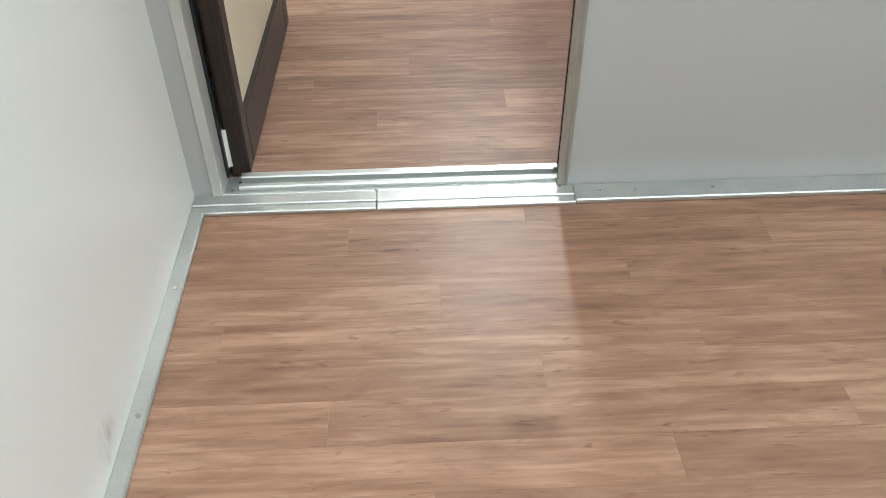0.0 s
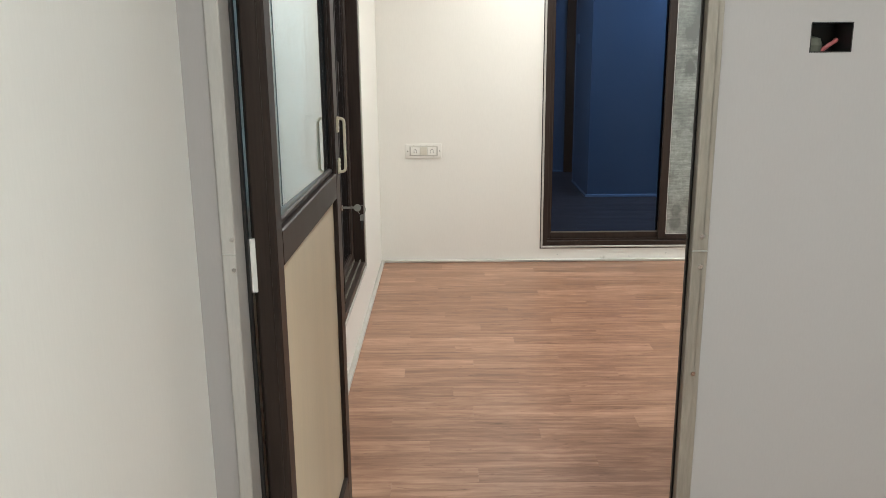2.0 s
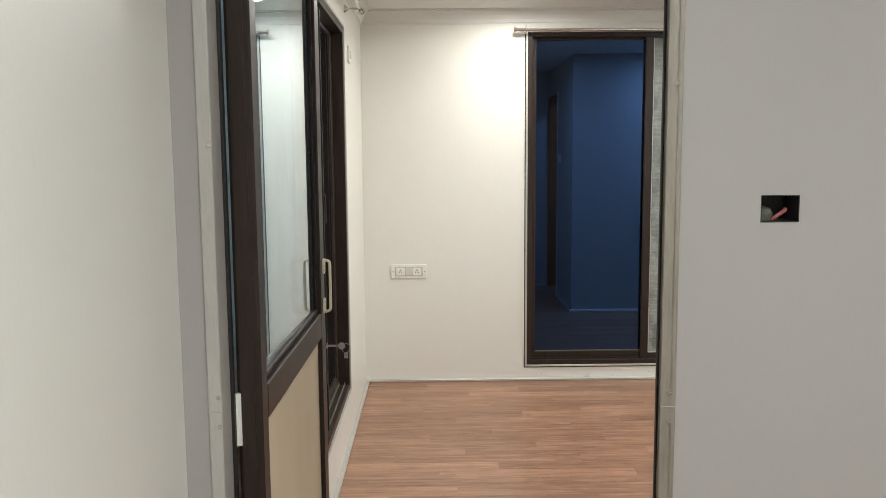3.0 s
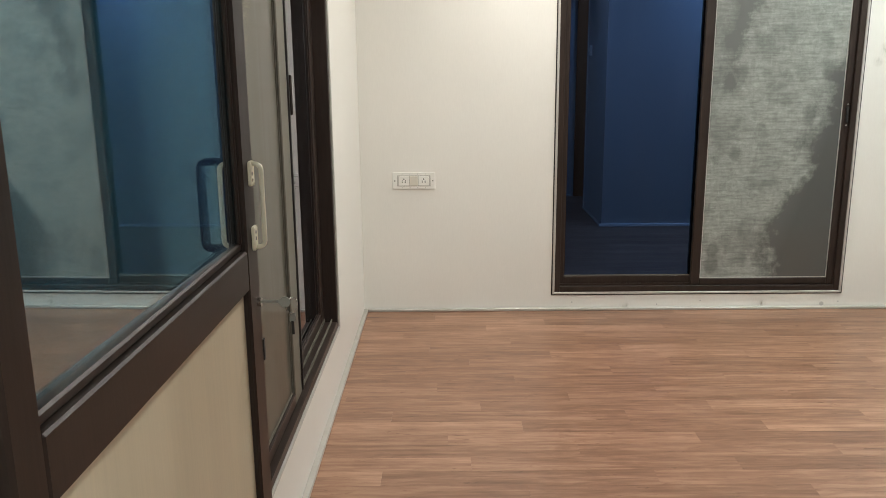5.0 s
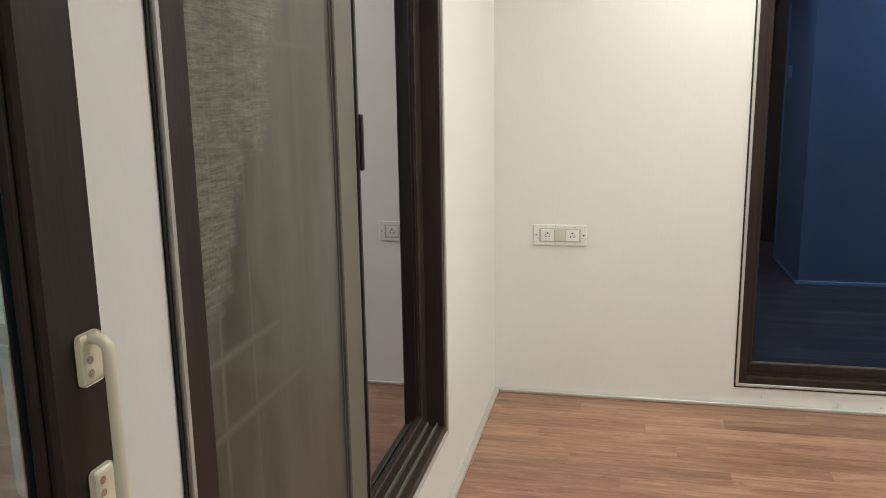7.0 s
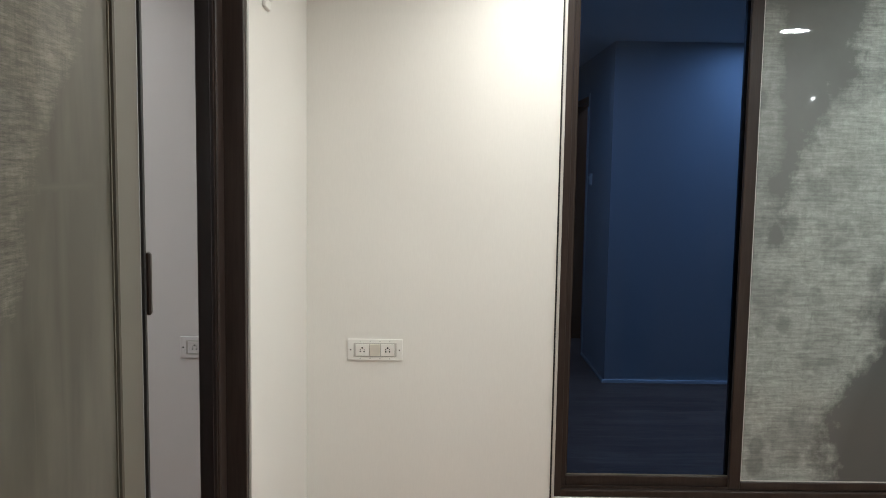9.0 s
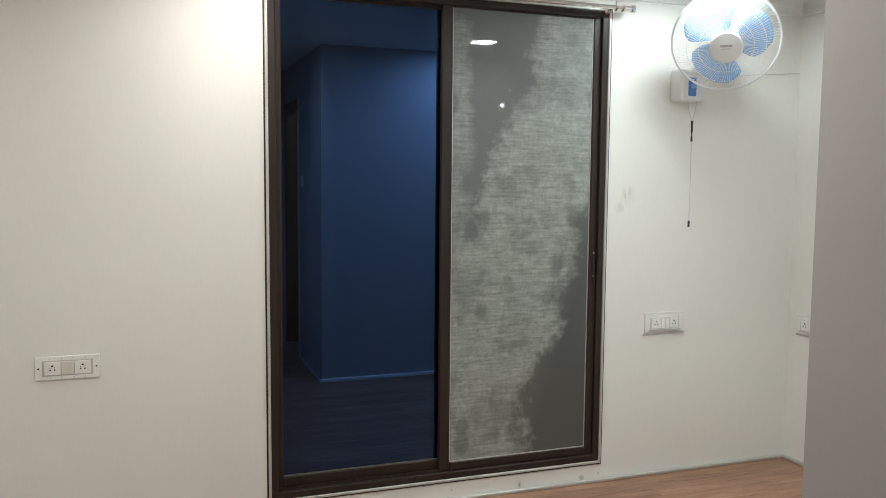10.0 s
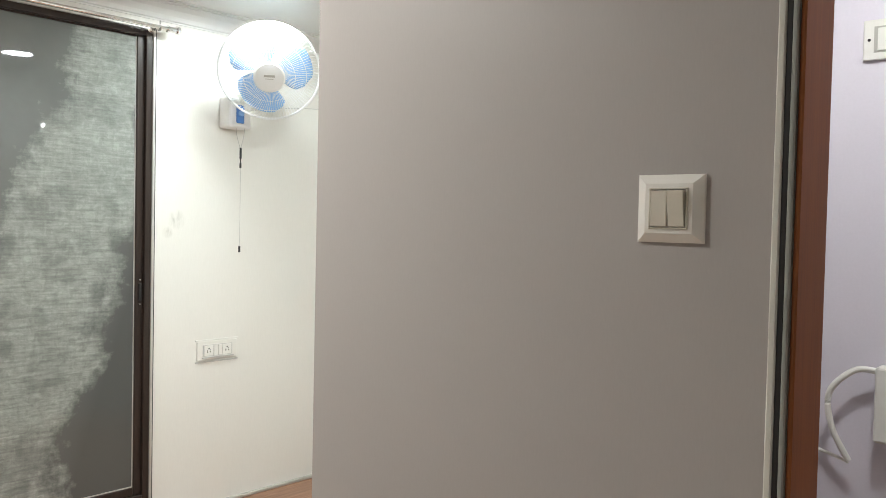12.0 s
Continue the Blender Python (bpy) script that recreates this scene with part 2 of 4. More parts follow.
    amount = nodes_math(n, l, "MULTIPLY", cr.outputs["Result"], nodes_math(n, l, "MULTIPLY", nodes_math(n, l, "MULTIPLY", film, wr.outputs["Result"]), holes.outputs["Result"]))
    if haze:
        veil = node(n, "ShaderNodeMapRange")
        veil.inputs["From Min"].default_value, veil.inputs["From Max"].default_value = -0.10, 0.25
        veil.inputs["To Max"].default_value = haze
        l.new(to_right, veil.inputs["Value"])
        amount = nodes_math(n, l, "MAXIMUM", amount, nodes_math(n, l, "MULTIPLY", veil.outputs["Result"], nodes_math(n, l, "ADD", rag.outputs["Fac"], 0.4)))
    if wash:
        smear = node(n, "ShaderNodeTexNoise", Scale=1.0, Detail=4.0, Roughness=0.55)
        l.new(mapped(n, l, (9, 9, 2.2)), smear.inputs["Vector"])
        sm = node(n, "ShaderNodeMapRange")
        sm.inputs["From Min"].default_value, sm.inputs["From Max"].default_value = 0.40, 0.70
        sm.inputs["To Max"].default_value = wash
        l.new(smear.outputs["Fac"], sm.inputs["Value"])
        amount = nodes_math(n, l, "MAXIMUM", amount, sm.outputs["Result"])
    # Pale lines: show-through of a grille, painted into the pane's dirt colour.
    for axis, at, half, reach, strength in lines:
        gap = nodes_math(n, l, "ABSOLUTE", nodes_math(n, l, "SUBTRACT", sp.outputs[axis], at), 0)
        soft = nodes_math(n, l, "SUBTRACT", 1.0, nodes_math(n, l, "MINIMUM", nodes_math(n, l, "DIVIDE", gap, half), 1.0))
        fade = node(n, "ShaderNodeMapRange")
        fade.inputs["From Min"].default_value, fade.inputs["From Max"].default_value = reach, reach - 0.4
        l.new(u, fade.inputs["Value"])
        line = nodes_math(n, l, "MULTIPLY", nodes_math(n, l, "MULTIPLY", soft, fade.outputs["Result"]), nodes_math(n, l, "MULTIPLY", rag.outputs["Fac"], strength))
        amount = nodes_math(n, l, "MAXIMUM", amount, line)
    mix = n.new("ShaderNodeMixRGB")
    mix.inputs["Color1"].default_value, mix.inputs["Color2"].default_value = (*clean, 1), (*dirt, 1)
    l.new(amount, mix.inputs["Fac"])
    l.new(mix.outputs["Color"], b.inputs["Base Color"])
    ro = node(n, "ShaderNodeMapRange")
    ro.inputs["To Min"].default_value, ro.inputs["To Max"].default_value = sheen, 0.75
    l.new(amount, ro.inputs["Value"])
    l.new(ro.outputs["Result"], b.inputs["Roughness"])
    bp = node(n, "ShaderNodeBump", Strength=0.25, Distance=0.001)
    l.new(amount, bp.inputs["Height"])
    l.new(bp.outputs["Normal"], b.inputs["Normal"])
    b.inputs["Specular IOR Level"].default_value = 0.12
    b.inputs["Coat Weight"].default_value, b.inputs["Coat Roughness"].default_value = coat, 0.015
    if clear:
        tr = n.new("ShaderNodeBsdfTransparent")
        mx = n.new("ShaderNodeMixShader")
        mx.inputs[0].default_value = clear
        l.new(b.outputs[0], mx.inputs[1])
        l.new(tr.outputs[0], mx.inputs[2])
        l.new(mx.outputs[0], n["Material Output"].inputs["Surface"])
    return m


def glow(name, color, strength):
    m, n, l, b = material(name)
    b.inputs["Base Color"].default_value = (0.8, 0.8, 0.8, 1)
    b.inputs["Emission Color"].default_value = (*color, 1)
    b.inputs["Emission Strength"].default_value = strength
    return m


M_WHITE = surface("white_laminate_wall", (0.76, 0.745, 0.70), 0.40, vary=0.03, grain=(2, 2, 0.8), fine=(240, 240, 30), bump=0.04, spec=0.45, stain=0.06, smudges=((2.745, FAR, 1.39, 0.05), (2.70, FAR, 1.33, 0.03), (0.0, -0.70, 0.06, 0.05), (2.2, FAR, 0.03, 0.03), (1.45, FAR, 0.02, 0.025)))
M_GREY = surface("grey_laminate_partition", (0.398, 0.378, 0.366), 0.45, vary=0.03, grain=(2, 2, 1), fine=(300, 300, 60), bump=0.04, spec=0.4)
M_LILAC = surface("lilac_wall_paint", (0.72, 0.685, 0.765), 0.6, vary=0.03, fine=(160, 160, 160), bump=0.08)
M_CEIL = surface("ceiling_white_paint", (0.74, 0.735, 0.71), 0.75, vary=0.02, fine=(120, 120, 120), bump=0.06)
M_ALU = surface("brushed_aluminium", (0.60, 0.60, 0.575), 0.38, metal=0.8, vary=0.12, grain=(9, 9, 9), fine=(200, 200, 40), bump=0.1, stain=0.25, stain_color=(0.6, 0.58, 0.54))
M_ALU_PALE = surface("dull_aluminium_trim", (0.52, 0.505, 0.475), 0.42, metal=0.35, vary=0.1, grain=(9, 9, 3), fine=(200, 200, 30), bump=0.1, stain=0.2)
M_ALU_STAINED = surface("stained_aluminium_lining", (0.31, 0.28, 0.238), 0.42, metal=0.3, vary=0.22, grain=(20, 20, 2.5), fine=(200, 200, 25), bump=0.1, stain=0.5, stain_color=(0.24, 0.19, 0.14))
M_BROWN = surface("dark_brown_wood_film_on_aluminium", (0.032, 0.022, 0.018), 0.38, vary=0.35, grain=(18, 18, 1.6), fine=(160, 160, 9), bump=0.05, spec=0.25, stain=0.05, stain_color=(0.16, 0.14, 0.12))
M_BLACK = surface("black_rubber", (0.012, 0.011, 0.011), 0.5, vary=0.2)
M_CREAM = surface("cream_wood_grain_laminate", (0.66, 0.57, 0.415), 0.42, vary=0.07, grain=(10, 10, 0.9), fine=(210, 210, 6), bump=0.05)
M_IVORY = surface("ivory_enamel", (0.74, 0.69, 0.54), 0.3, vary=0.05, bump=0.02)
M_PLASTIC = surface("white_plastic", (0.78, 0.77, 0.73), 0.3, vary=0.02, bump=0.01)
M_PLASTIC_GREY = surface("pale_grey_plastic", (0.52, 0.51, 0.49), 0.35, vary=0.03, bump=0.01)
# Plate plastic made duller: shading of rockers and bezel is put into the colour.
M_ROCKER_SHADED = surface("shaded_rocker_plastic", (0.63, 0.60, 0.52), 0.35, vary=0.04, bump=0.01)
M_GAP = surface("shadow_gap_plastic", (0.46, 0.45, 0.41), 0.5, vary=0.05)
M_DARK = surface("dark_slot", (0.02, 0.02, 0.02), 0.6)
M_STEEL = surface("satin_steel", (0.62, 0.60, 0.58), 0.24, metal=1.0, vary=0.06, fine=(200, 200, 200), bump=0.02)
M_CHROME = surface("polished_steel_tube", (0.80, 0.79, 0.77), 0.13, metal=1.0, vary=0.05, fine=(90, 90, 90), bump=0.01)
M_BLUE = surface("light_blue_plastic", (0.30, 0.53, 0.86), 0.25, vary=0.04, bump=0.01)
M_BLUE_DARK = surface("mid_blue_plastic", (0.08, 0.22, 0.55), 0.3, vary=0.04, bump=0.01)
M_FAN = surface("fan_white_plastic", (0.78, 0.78, 0.77), 0.3, vary=0.02, bump=0.01)
M_PALE_TRIM = surface("pale_enamelled_edging", (0.62, 0.62, 0.57), 0.4, vary=0.05, grain=(9, 9, 3))
M_WOOD = surface("reddish_brown_veneer", (0.275, 0.092, 0.030), 0.55, spec=0.2, vary=0.25, grain=(14, 14, 1.2), fine=(160, 160, 7), bump=0.06)
M_GREY_TRIM = surface("grey_green_metal_trim", (0.30, 0.31, 0.29), 0.45, metal=0.2, vary=0.08)
M_SLAB = surface("dark_underlay", (0.08, 0.05, 0.035), 0.7)
M_PINK = surface("pink_wire_sleeve", (0.45, 0.12, 0.12), 0.45)
M_OLIVE = surface("olive_cavity_board", (0.10, 0.10, 0.075), 0.8, vary=0.2)
M_OLIVE_TRIM = surface("dull_olive_sash_trim", (0.132, 0.122, 0.097), 0.5, vary=0.08, grain=(9, 9, 2), fine=(150, 150, 20))
M_GRILLE = surface("pale_painted_grille", (0.55, 0.54, 0.46), 0.5, vary=0.1)
M_PLANK = plank_material()
M_GLASS_BLUE = glazing("blue_reflective_glass", (0.02, 0.025, 0.04), (0.041, 0.087, 0.215), 0.012, 1.35, 0.92, dust=0.04, dust_color=(0.20, 0.22, 0.25))
M_GLASS_DOOR = coated_glass("teal_tinted_glass", (0.50, 0.75, 0.85), (0.90, 0.97, 1.0), 0.29, 3.0, 0.05, (0.30, 0.42, 0.46))
M_GLASS_GREY = glazing("grey_reflective_glass", (0.03, 0.03, 0.035), (0.62, 0.62, 0.68), 0.01, 1.6, 0.7, dust=0.03)
M_DIRTY = dirty_pane("dust_caked_window_pane", (0.088, 0.092, 0.088), (0.35, 0.372, 0.34), "X", 0.016, 0.716, 0.084, 2.10, (-0.62, 1.25), (0.48, 0.92), 0.3, spots=0.55, haze=0.22, weave_size=(9, 90))
M_DUSTY = dirty_pane("olive_dusty_window_pane", (0.084, 0.078, 0.061), (0.25, 0.237, 0.195), "Y", -0.70, -0.1, 0.05, 1.83, (-0.10, 0.0), (-0.70, 1.95), 0.28, 0.06, 0.22, wash=0.40, weave_size=(20, 190), weave_least=0.12,
                     lines=(("Z", 0.74, 0.012, 0.75, 0.95), ("Z", 0.625, 0.012, 0.8, 0.95), ("Z", 1.05, 0.009, 0.6, 0.6), ("Z", 1.20, 0.011, 0.9, 0.75), ("Y", -0.625, 0.009, 0.9, 0.8), ("Y", -0.52, 0.009, 1.3, 0.7), ("Y", -0.40, 0.008, 1.3, 0.5), ("Y", -0.30, 0.02, 1.3, 0.35)))
M_LED = glow("indicator_glow", (0.9, 0.96, 1.0), 40.0)
M_LAMP = glow("led_diffuser", (0.868, 0.967, 0.962), LAMP_GLOW * 1.4)
M_LAMP_SMALL = glow("weaker_led_diffuser", (0.868, 0.967, 0.962), LAMP_GLOW * 0.70)
M_LAMP_CABIN = glow("cabin_led_diffuser", (0.945, 0.965, 0.945), LAMP_GLOW * 0.55)
M_LAMP_PASSAGE = glow("passage_led_diffuser", (0.98, 0.962, 0.90), LAMP_GLOW * 0.58)
M_LAMP_PASSAGE_FILL = glow("passage_fill_led_diffuser", (0.98, 0.962, 0.90), LAMP_GLOW * 1.2)
M_LAMP_COOL = glow("cool_led_diffuser", (0.89, 0.965, 0.955), LAMP_GLOW * 1.75)
M_LAMP_COOL_SMALL = glow("weaker_cool_led_diffuser", (0.89, 0.965, 0.955), LAMP_GLOW * 0.9)


# ---- building helpers ----
def thing(name, at, label, category, group="", kind=""):
    ob = new(name)
    ob.location = at
    ob.empty_display_size = 0.05
    return tagged(ob, label, category, group, kind)


def place_of(ob):
    v = Vector(ob.location)
    while ob.parent:
        ob = ob.parent
        v += ob.location
    return v


def finish(name, bm, mat):
    bmesh.ops.recalc_face_normals(bm, faces=bm.faces[:])
    me = bpy.data.meshes.new(name)
    bm.to_mesh(me)
    bm.free()
    me.materials.append(mat)
    return me


def part(name, bm, mat, parent, label="", local=False):
    """One mesh under a thing or a part; vertices are in the room's metres unless local."""
    if not local:
        bmesh.ops.translate(bm, vec=-place_of(parent), verts=bm.verts[:])
    ob = new(name, finish(name, bm, mat))
    ob.parent = parent
    return tagged(ob, label)


def solo(name, bm, mat, label, category, kind="", group=""):
    return tagged(new(name, finish(name, bm, mat)), label, category, group, kind)


def box(x0, y0, z0, x1, y1, z1, bev=0.0, bm=None, seg=1):
    bm = bm or bmesh.new()
    r = bmesh.ops.create_cube(bm, size=1.0)["verts"]
    bmesh.ops.scale(bm, vec=(x1 - x0, y1 - y0, z1 - z0), verts=r)
    bmesh.ops.translate(bm, vec=((x0 + x1) / 2, (y0 + y1) / 2, (z0 + z1) / 2), verts=r)
    if bev:
        es = {e for v in r for e in v.link_edges}
        bmesh.ops.bevel(bm, geom=list(es), offset=bev, segments=seg, profile=0.5, affect="EDGES")
    return bm


def rod(a, b, r, n=12, bm=None, r2=None):
    bm = bm or bmesh.new()
    a, b = Vector(a), Vector(b)
    d = b - a
    m = Matrix.Translation((a + b) / 2) @ d.to_track_quat("Z", "Y").to_matrix().to_4x4()
    bmesh.ops.create_cone(bm, cap_ends=True, segments=n, radius1=r, radius2=r if r2 is None else r2, depth=d.length, matrix=m)
    return bm


def tube(points, r, n=8, bm=None):
    """A round tube along a line of points."""
    bm = bm or bmesh.new()
    pts = [Vector(p) for p in points]
    rings = []
    for i, p in enumerate(pts):
        d = (pts[min(i + 1, len(pts) - 1)] - pts[max(i - 1, 0)]).normalized()
        q = d.to_track_quat("Z", "Y")
        rings.append([bm.verts.new(p + q @ Vector((r * math.cos(2 * math.pi * k / n), r * math.sin(2 * math.pi * k / n), 0))) for k in range(n)])
    for a, b in zip(rings, rings[1:]):
        for k in range(n):
            bm.faces.new((a[k], a[(k + 1) % n], b[(k + 1) % n], b[k]))
    bm.faces.new(rings[0]), bm.faces.new(rings[-1])
    return bm


def curve_points(ctrl, n=10):
    """Smooth points through control points (Catmull-Rom)."""
    c = [Vector(p) for p in ctrl]
    c = [c[0]] + c + [c[-1]]
    out = []
    for i in range(1, len(c) - 2):
        for k in range(n):
            t = k / n
            out.append(0.5 * (2 * c[i] + (c[i + 1] - c[i - 1]) * t + (2 * c[i - 1] - 5 * c[i] + 4 * c[i + 1] - c[i + 2]) * t * t + (3 * c[i] - c[i - 1] - 3 * c[i + 1] + c[i + 2]) * t ** 3))
    return out + [c[-2]]


def lathe(profile, n=24, bm=None, cap=True):
    """A turned solid about z from (radius, height) pairs."""
    bm = bm or bmesh.new()
    rings = [[bm.verts.new((r * math.cos(2 * math.pi * k / n), r * math.sin(2 * math.pi * k / n), z)) for k in range(n)] for r, z in profile]
    for a, b in zip(rings, rings[1:]):
        for k in range(n):
            bm.faces.new((a[k], a[(k + 1) % n], b[(k + 1) % n], b[k]))
    if cap:
        bm.faces.new(rings[0]), bm.faces.new(rings[-1])
    return bm


def wall(name, axis, face, back, u, z, openings, mat, label, category="wall"):
    """A thick wall in the plane axis = face .. back, over u and z ranges, with openings (u0, u1, z0, z1) cut through."""
    us = sorted({u[0], u[1], *(o[i] for o in openings for i in (0, 1))})
    zs = sorted({z[0], z[1], *(o[i] for o in openings for i in (2, 3))})

    def solid(i, j):
        if not (0 <= i < len(us) - 1 and 0 <= j < len(zs) - 1):
            return False
        cu, cz = (us[i] + us[i + 1]) / 2, (zs[j] + zs[j + 1]) / 2
        return not any(o[0] < cu < o[1] and o[2] < cz < o[3] for o in openings)

    bm = bmesh.new()

    def at(w, a, b):
        return bm.verts.new((w, a, b) if axis == "x" else (a, w, b))

    for i in range(len(us) - 1):
        for j in range(len(zs) - 1):
            if not solid(i, j):
                continue
            a, b, c, d = us[i], us[i + 1], zs[j], zs[j + 1]
            for w in (face, back):
                bm.faces.new([at(w, *p) for p in ((a, c), (b, c), (b, d), (a, d))])
            for di, dj, p, q in ((-1, 0, (a, c), (a, d)), (1, 0, (b, c), (b, d)), (0, -1, (a, c), (b, c)), (0, 1, (a, d), (b, d))):
                if not solid(i + di, j + dj):
                    bm.faces.new((at(face, *p), at(face, *q), at(back, *q), at(back, *p)))
    bmesh.ops.remove_doubles(bm, verts=bm.verts[:], dist=1e-5)
    return solo(name, bm, mat, label, category, "structure")


# ---- large structure ----
HX, HY = 3.3, -3.2      # hall's extents
FRONT_DOOR = (0.046, 0.858, -0.1, 2.08)
HOLE = (1.007, 1.074, 1.364, 1.411)
wall("wall_left", "x", 0.0, -0.14, (HY - 0.1, FAR), (-0.06, CEIL), [LWIN], M_WHITE, "white laminated wall with a tall sliding window")
wall("wall_far", "y", FAR, FAR + 0.14, (-0.14, RIGHT + 0.14), (-0.06, CEIL), [WIN], M_WHITE, "white laminated wall with a tall sliding window and a fan")
wall("wall_right", "x", RIGHT, RIGHT + 0.12, (CAB_Y, FAR), (-0.06, CEIL), [], M_WHITE, "white laminated end wall of the room")
wall("wall_partition", "y", 0.010, PT, (0.0, HX), (0.0, CEIL), [FRONT_DOOR, HOLE], M_GREY, "grey laminate partition with a doorway and a cut-out")
wall("wall_cabin_side", "x", CAB_X, CAB_X + 0.08, (PT, CAB_Y), (0.0, CEIL), [(0.085, 0.7525, -0.1, 2.08)], M_GREY, "grey laminate side of the inner cabin with a doorway")
wall("wall_cabin_front", "y", CAB_Y, CAB_Y - 0.08, (CAB_X + 0.08, RIGHT + 0.12), (0.0, CEIL), [], M_GREY, "grey laminate front of the inner cabin")
wall("wall_cabin_inner", "x", 2.75, 2.85, (PT, CAB_Y - 0.08), (0.0, CEIL), [], M_LILAC, "lilac painted wall inside the cabin")
wall("wall_hall_right", "x", HX, HX + 0.1, (HY, 0.0), (0.0, CEIL), [], M_WHITE, "white laminated wall of the hall")
wall("wall_hall_back", "y", HY, HY - 0.1, (0.0, HX), (0.0, CEIL), [], M_WHITE, "white laminated back wall of the hall")
solo("floor", box(-0.14, HY - 0.1, -0.06, RIGHT + 0.12, FAR + 0.14, -0.004), M_SLAB, "dark floor underlay beneath the planks", "floor", "structure")
solo("ceiling", box(-0.14, HY - 0.1, CEIL, RIGHT + 0.14, FAR + 0.14, CEIL + 0.1), M_CEIL, "plain white false ceiling", "ceiling", "structure")


def cornice(name, a, b, inward):
    """A stepped cove along the foot of the ceiling from a to b; inward is the way into the room."""
    prof = ((0, -0.088), (0.006, -0.088), (0.006, -0.082), (0.014, -0.078), (0.020, -0.060), (0.034, -0.036), (0.052, -0.020), (0.060, -0.016), (0.060, -0.008), (0.070, -0.006), (0.070, 0), (0, 0))
    bm = bmesh.new()
    a, b, w = Vector(a), Vector(b), Vector(inward)
    run = (b - a).normalized()
    rows = [[bm.verts.new(p + w * o + Vector((0, 0, CEIL + h)) + run * (o if i == 0 else -o)) for o, h in prof] for i, p in enumerate((a, b))]
    for k in range(len(prof)):
        j = (k + 1) % len(prof)
        bm.faces.new((rows[0][k], rows[0][j], rows[1][j], rows[1][k]))
    solo(name, bm, M_CEIL, "white moulded plaster cornice under the ceiling", "cornice", "structure")


cornice("cornice_far", (0, FAR, 0), (RIGHT, FAR, 0), (0, -1, 0))
cornice("cornice_left", (0, PT, 0), (0, FAR, 0), (1, 0, 0))
cornice("cornice_right", (RIGHT, CAB_Y, 0), (RIGHT, FAR, 0), (-1, 0, 0))

# aluminium skirting channels
LABEL_BASE = "thin aluminium skirting channel along the wall"
for nm, b in (("baseboard_far", (0.022, FAR - 0.02, 0, RIGHT, FAR, 0.016)), ("baseboard_left", (0, PT, 0, 0.022, FAR, 0.016)), ("baseboard_right", (RIGHT - 0.02, CAB_Y, 0, RIGHT, FAR - 0.02, 0.016)),
              ("baseboard_hall_left", (0, HY, 0, 0.032, -0.052, 0.012)), ("baseboard_cabin_side", (CAB_X - 0.02, 0.80, 0, CAB_X, CAB_Y, 0.016)), ("baseboard_cabin_front", (CAB_X - 0.02, CAB_Y, 0, RIGHT - 0.02, CAB_Y + 0.02, 0.024)),
              ("baseboard_partition", (0.876, -0.052, 0, HX, 0.009, 0.014)), ("baseboard_passage", (0.88, PT, 0, CAB_X - 0.02, PT + 0.02, 0.016))):
    bm = box(*b[:3], *b[3:], 0.003)
    # Cabin-front channel is painted white for the lamp glint on its aluminium edge.
    solo(nm, bm, M_PLASTIC if "front" in nm else M_ALU if "hall" in nm or "partition" in nm else M_ALU_PALE, LABEL_BASE, "skirting", "structure")


# ---- door frame, threshold and leaf ----
def door_frame():
    ob = thing("door_frame", (0.45, 0, 0), "aluminium lined frame of the open doorway in the partition", "door frame", kind="structure")
    bm = box(0.044, 0.003, 0, 0.068, PT + 0.004, 2.08, 0.002)
    left = part("left_lining", bm, M_ALU_PALE, ob)
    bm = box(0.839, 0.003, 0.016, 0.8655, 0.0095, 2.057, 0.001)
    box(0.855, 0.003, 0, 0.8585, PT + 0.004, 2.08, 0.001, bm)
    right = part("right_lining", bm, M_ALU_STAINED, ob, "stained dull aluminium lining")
    part("right_seal", box(0.8515, 0.074, 0.02, 0.8552, 0.084, 2.07, 0.001), M_BLACK, ob, "black rubber door seal")
    part("left_seal", box(0.068, 0.066, 0.02, 0.074, 0.080, 2.07, 0.001), M_BLACK, ob, "black rubber door seal")
    bm = box(0.068, 0.003, 2.058, 0.855, PT + 0.004, 2.08, 0.001)
    part("head_lining", bm, M_ALU_PALE, ob)
    for z in (0.576, 1.013, 1.066, 1.504):
        part("screw", rod((0.064, 0.000, z), (0.064, 0.004, z), 0.004, 10, r2=0.003), M_STEEL, left)
    for z in (0.479, 0.819, 1.013, 1.066, 1.601):
        part("screw", rod((0.854, 0.000, z), (0.854, 0.004, z), 0.004, 10, r2=0.003), M_STEEL, right)
    part("lining_joint", box(0.8395, 0.0010, 1.0385, 0.865, 0.004, 1.0410, 0.0006), M_ALU, right)
    part("lining_joint", box(0.0445, 0.0018, 1.039, 0.068, 0.004, 1.0405, 0.0005), M_ALU, left)


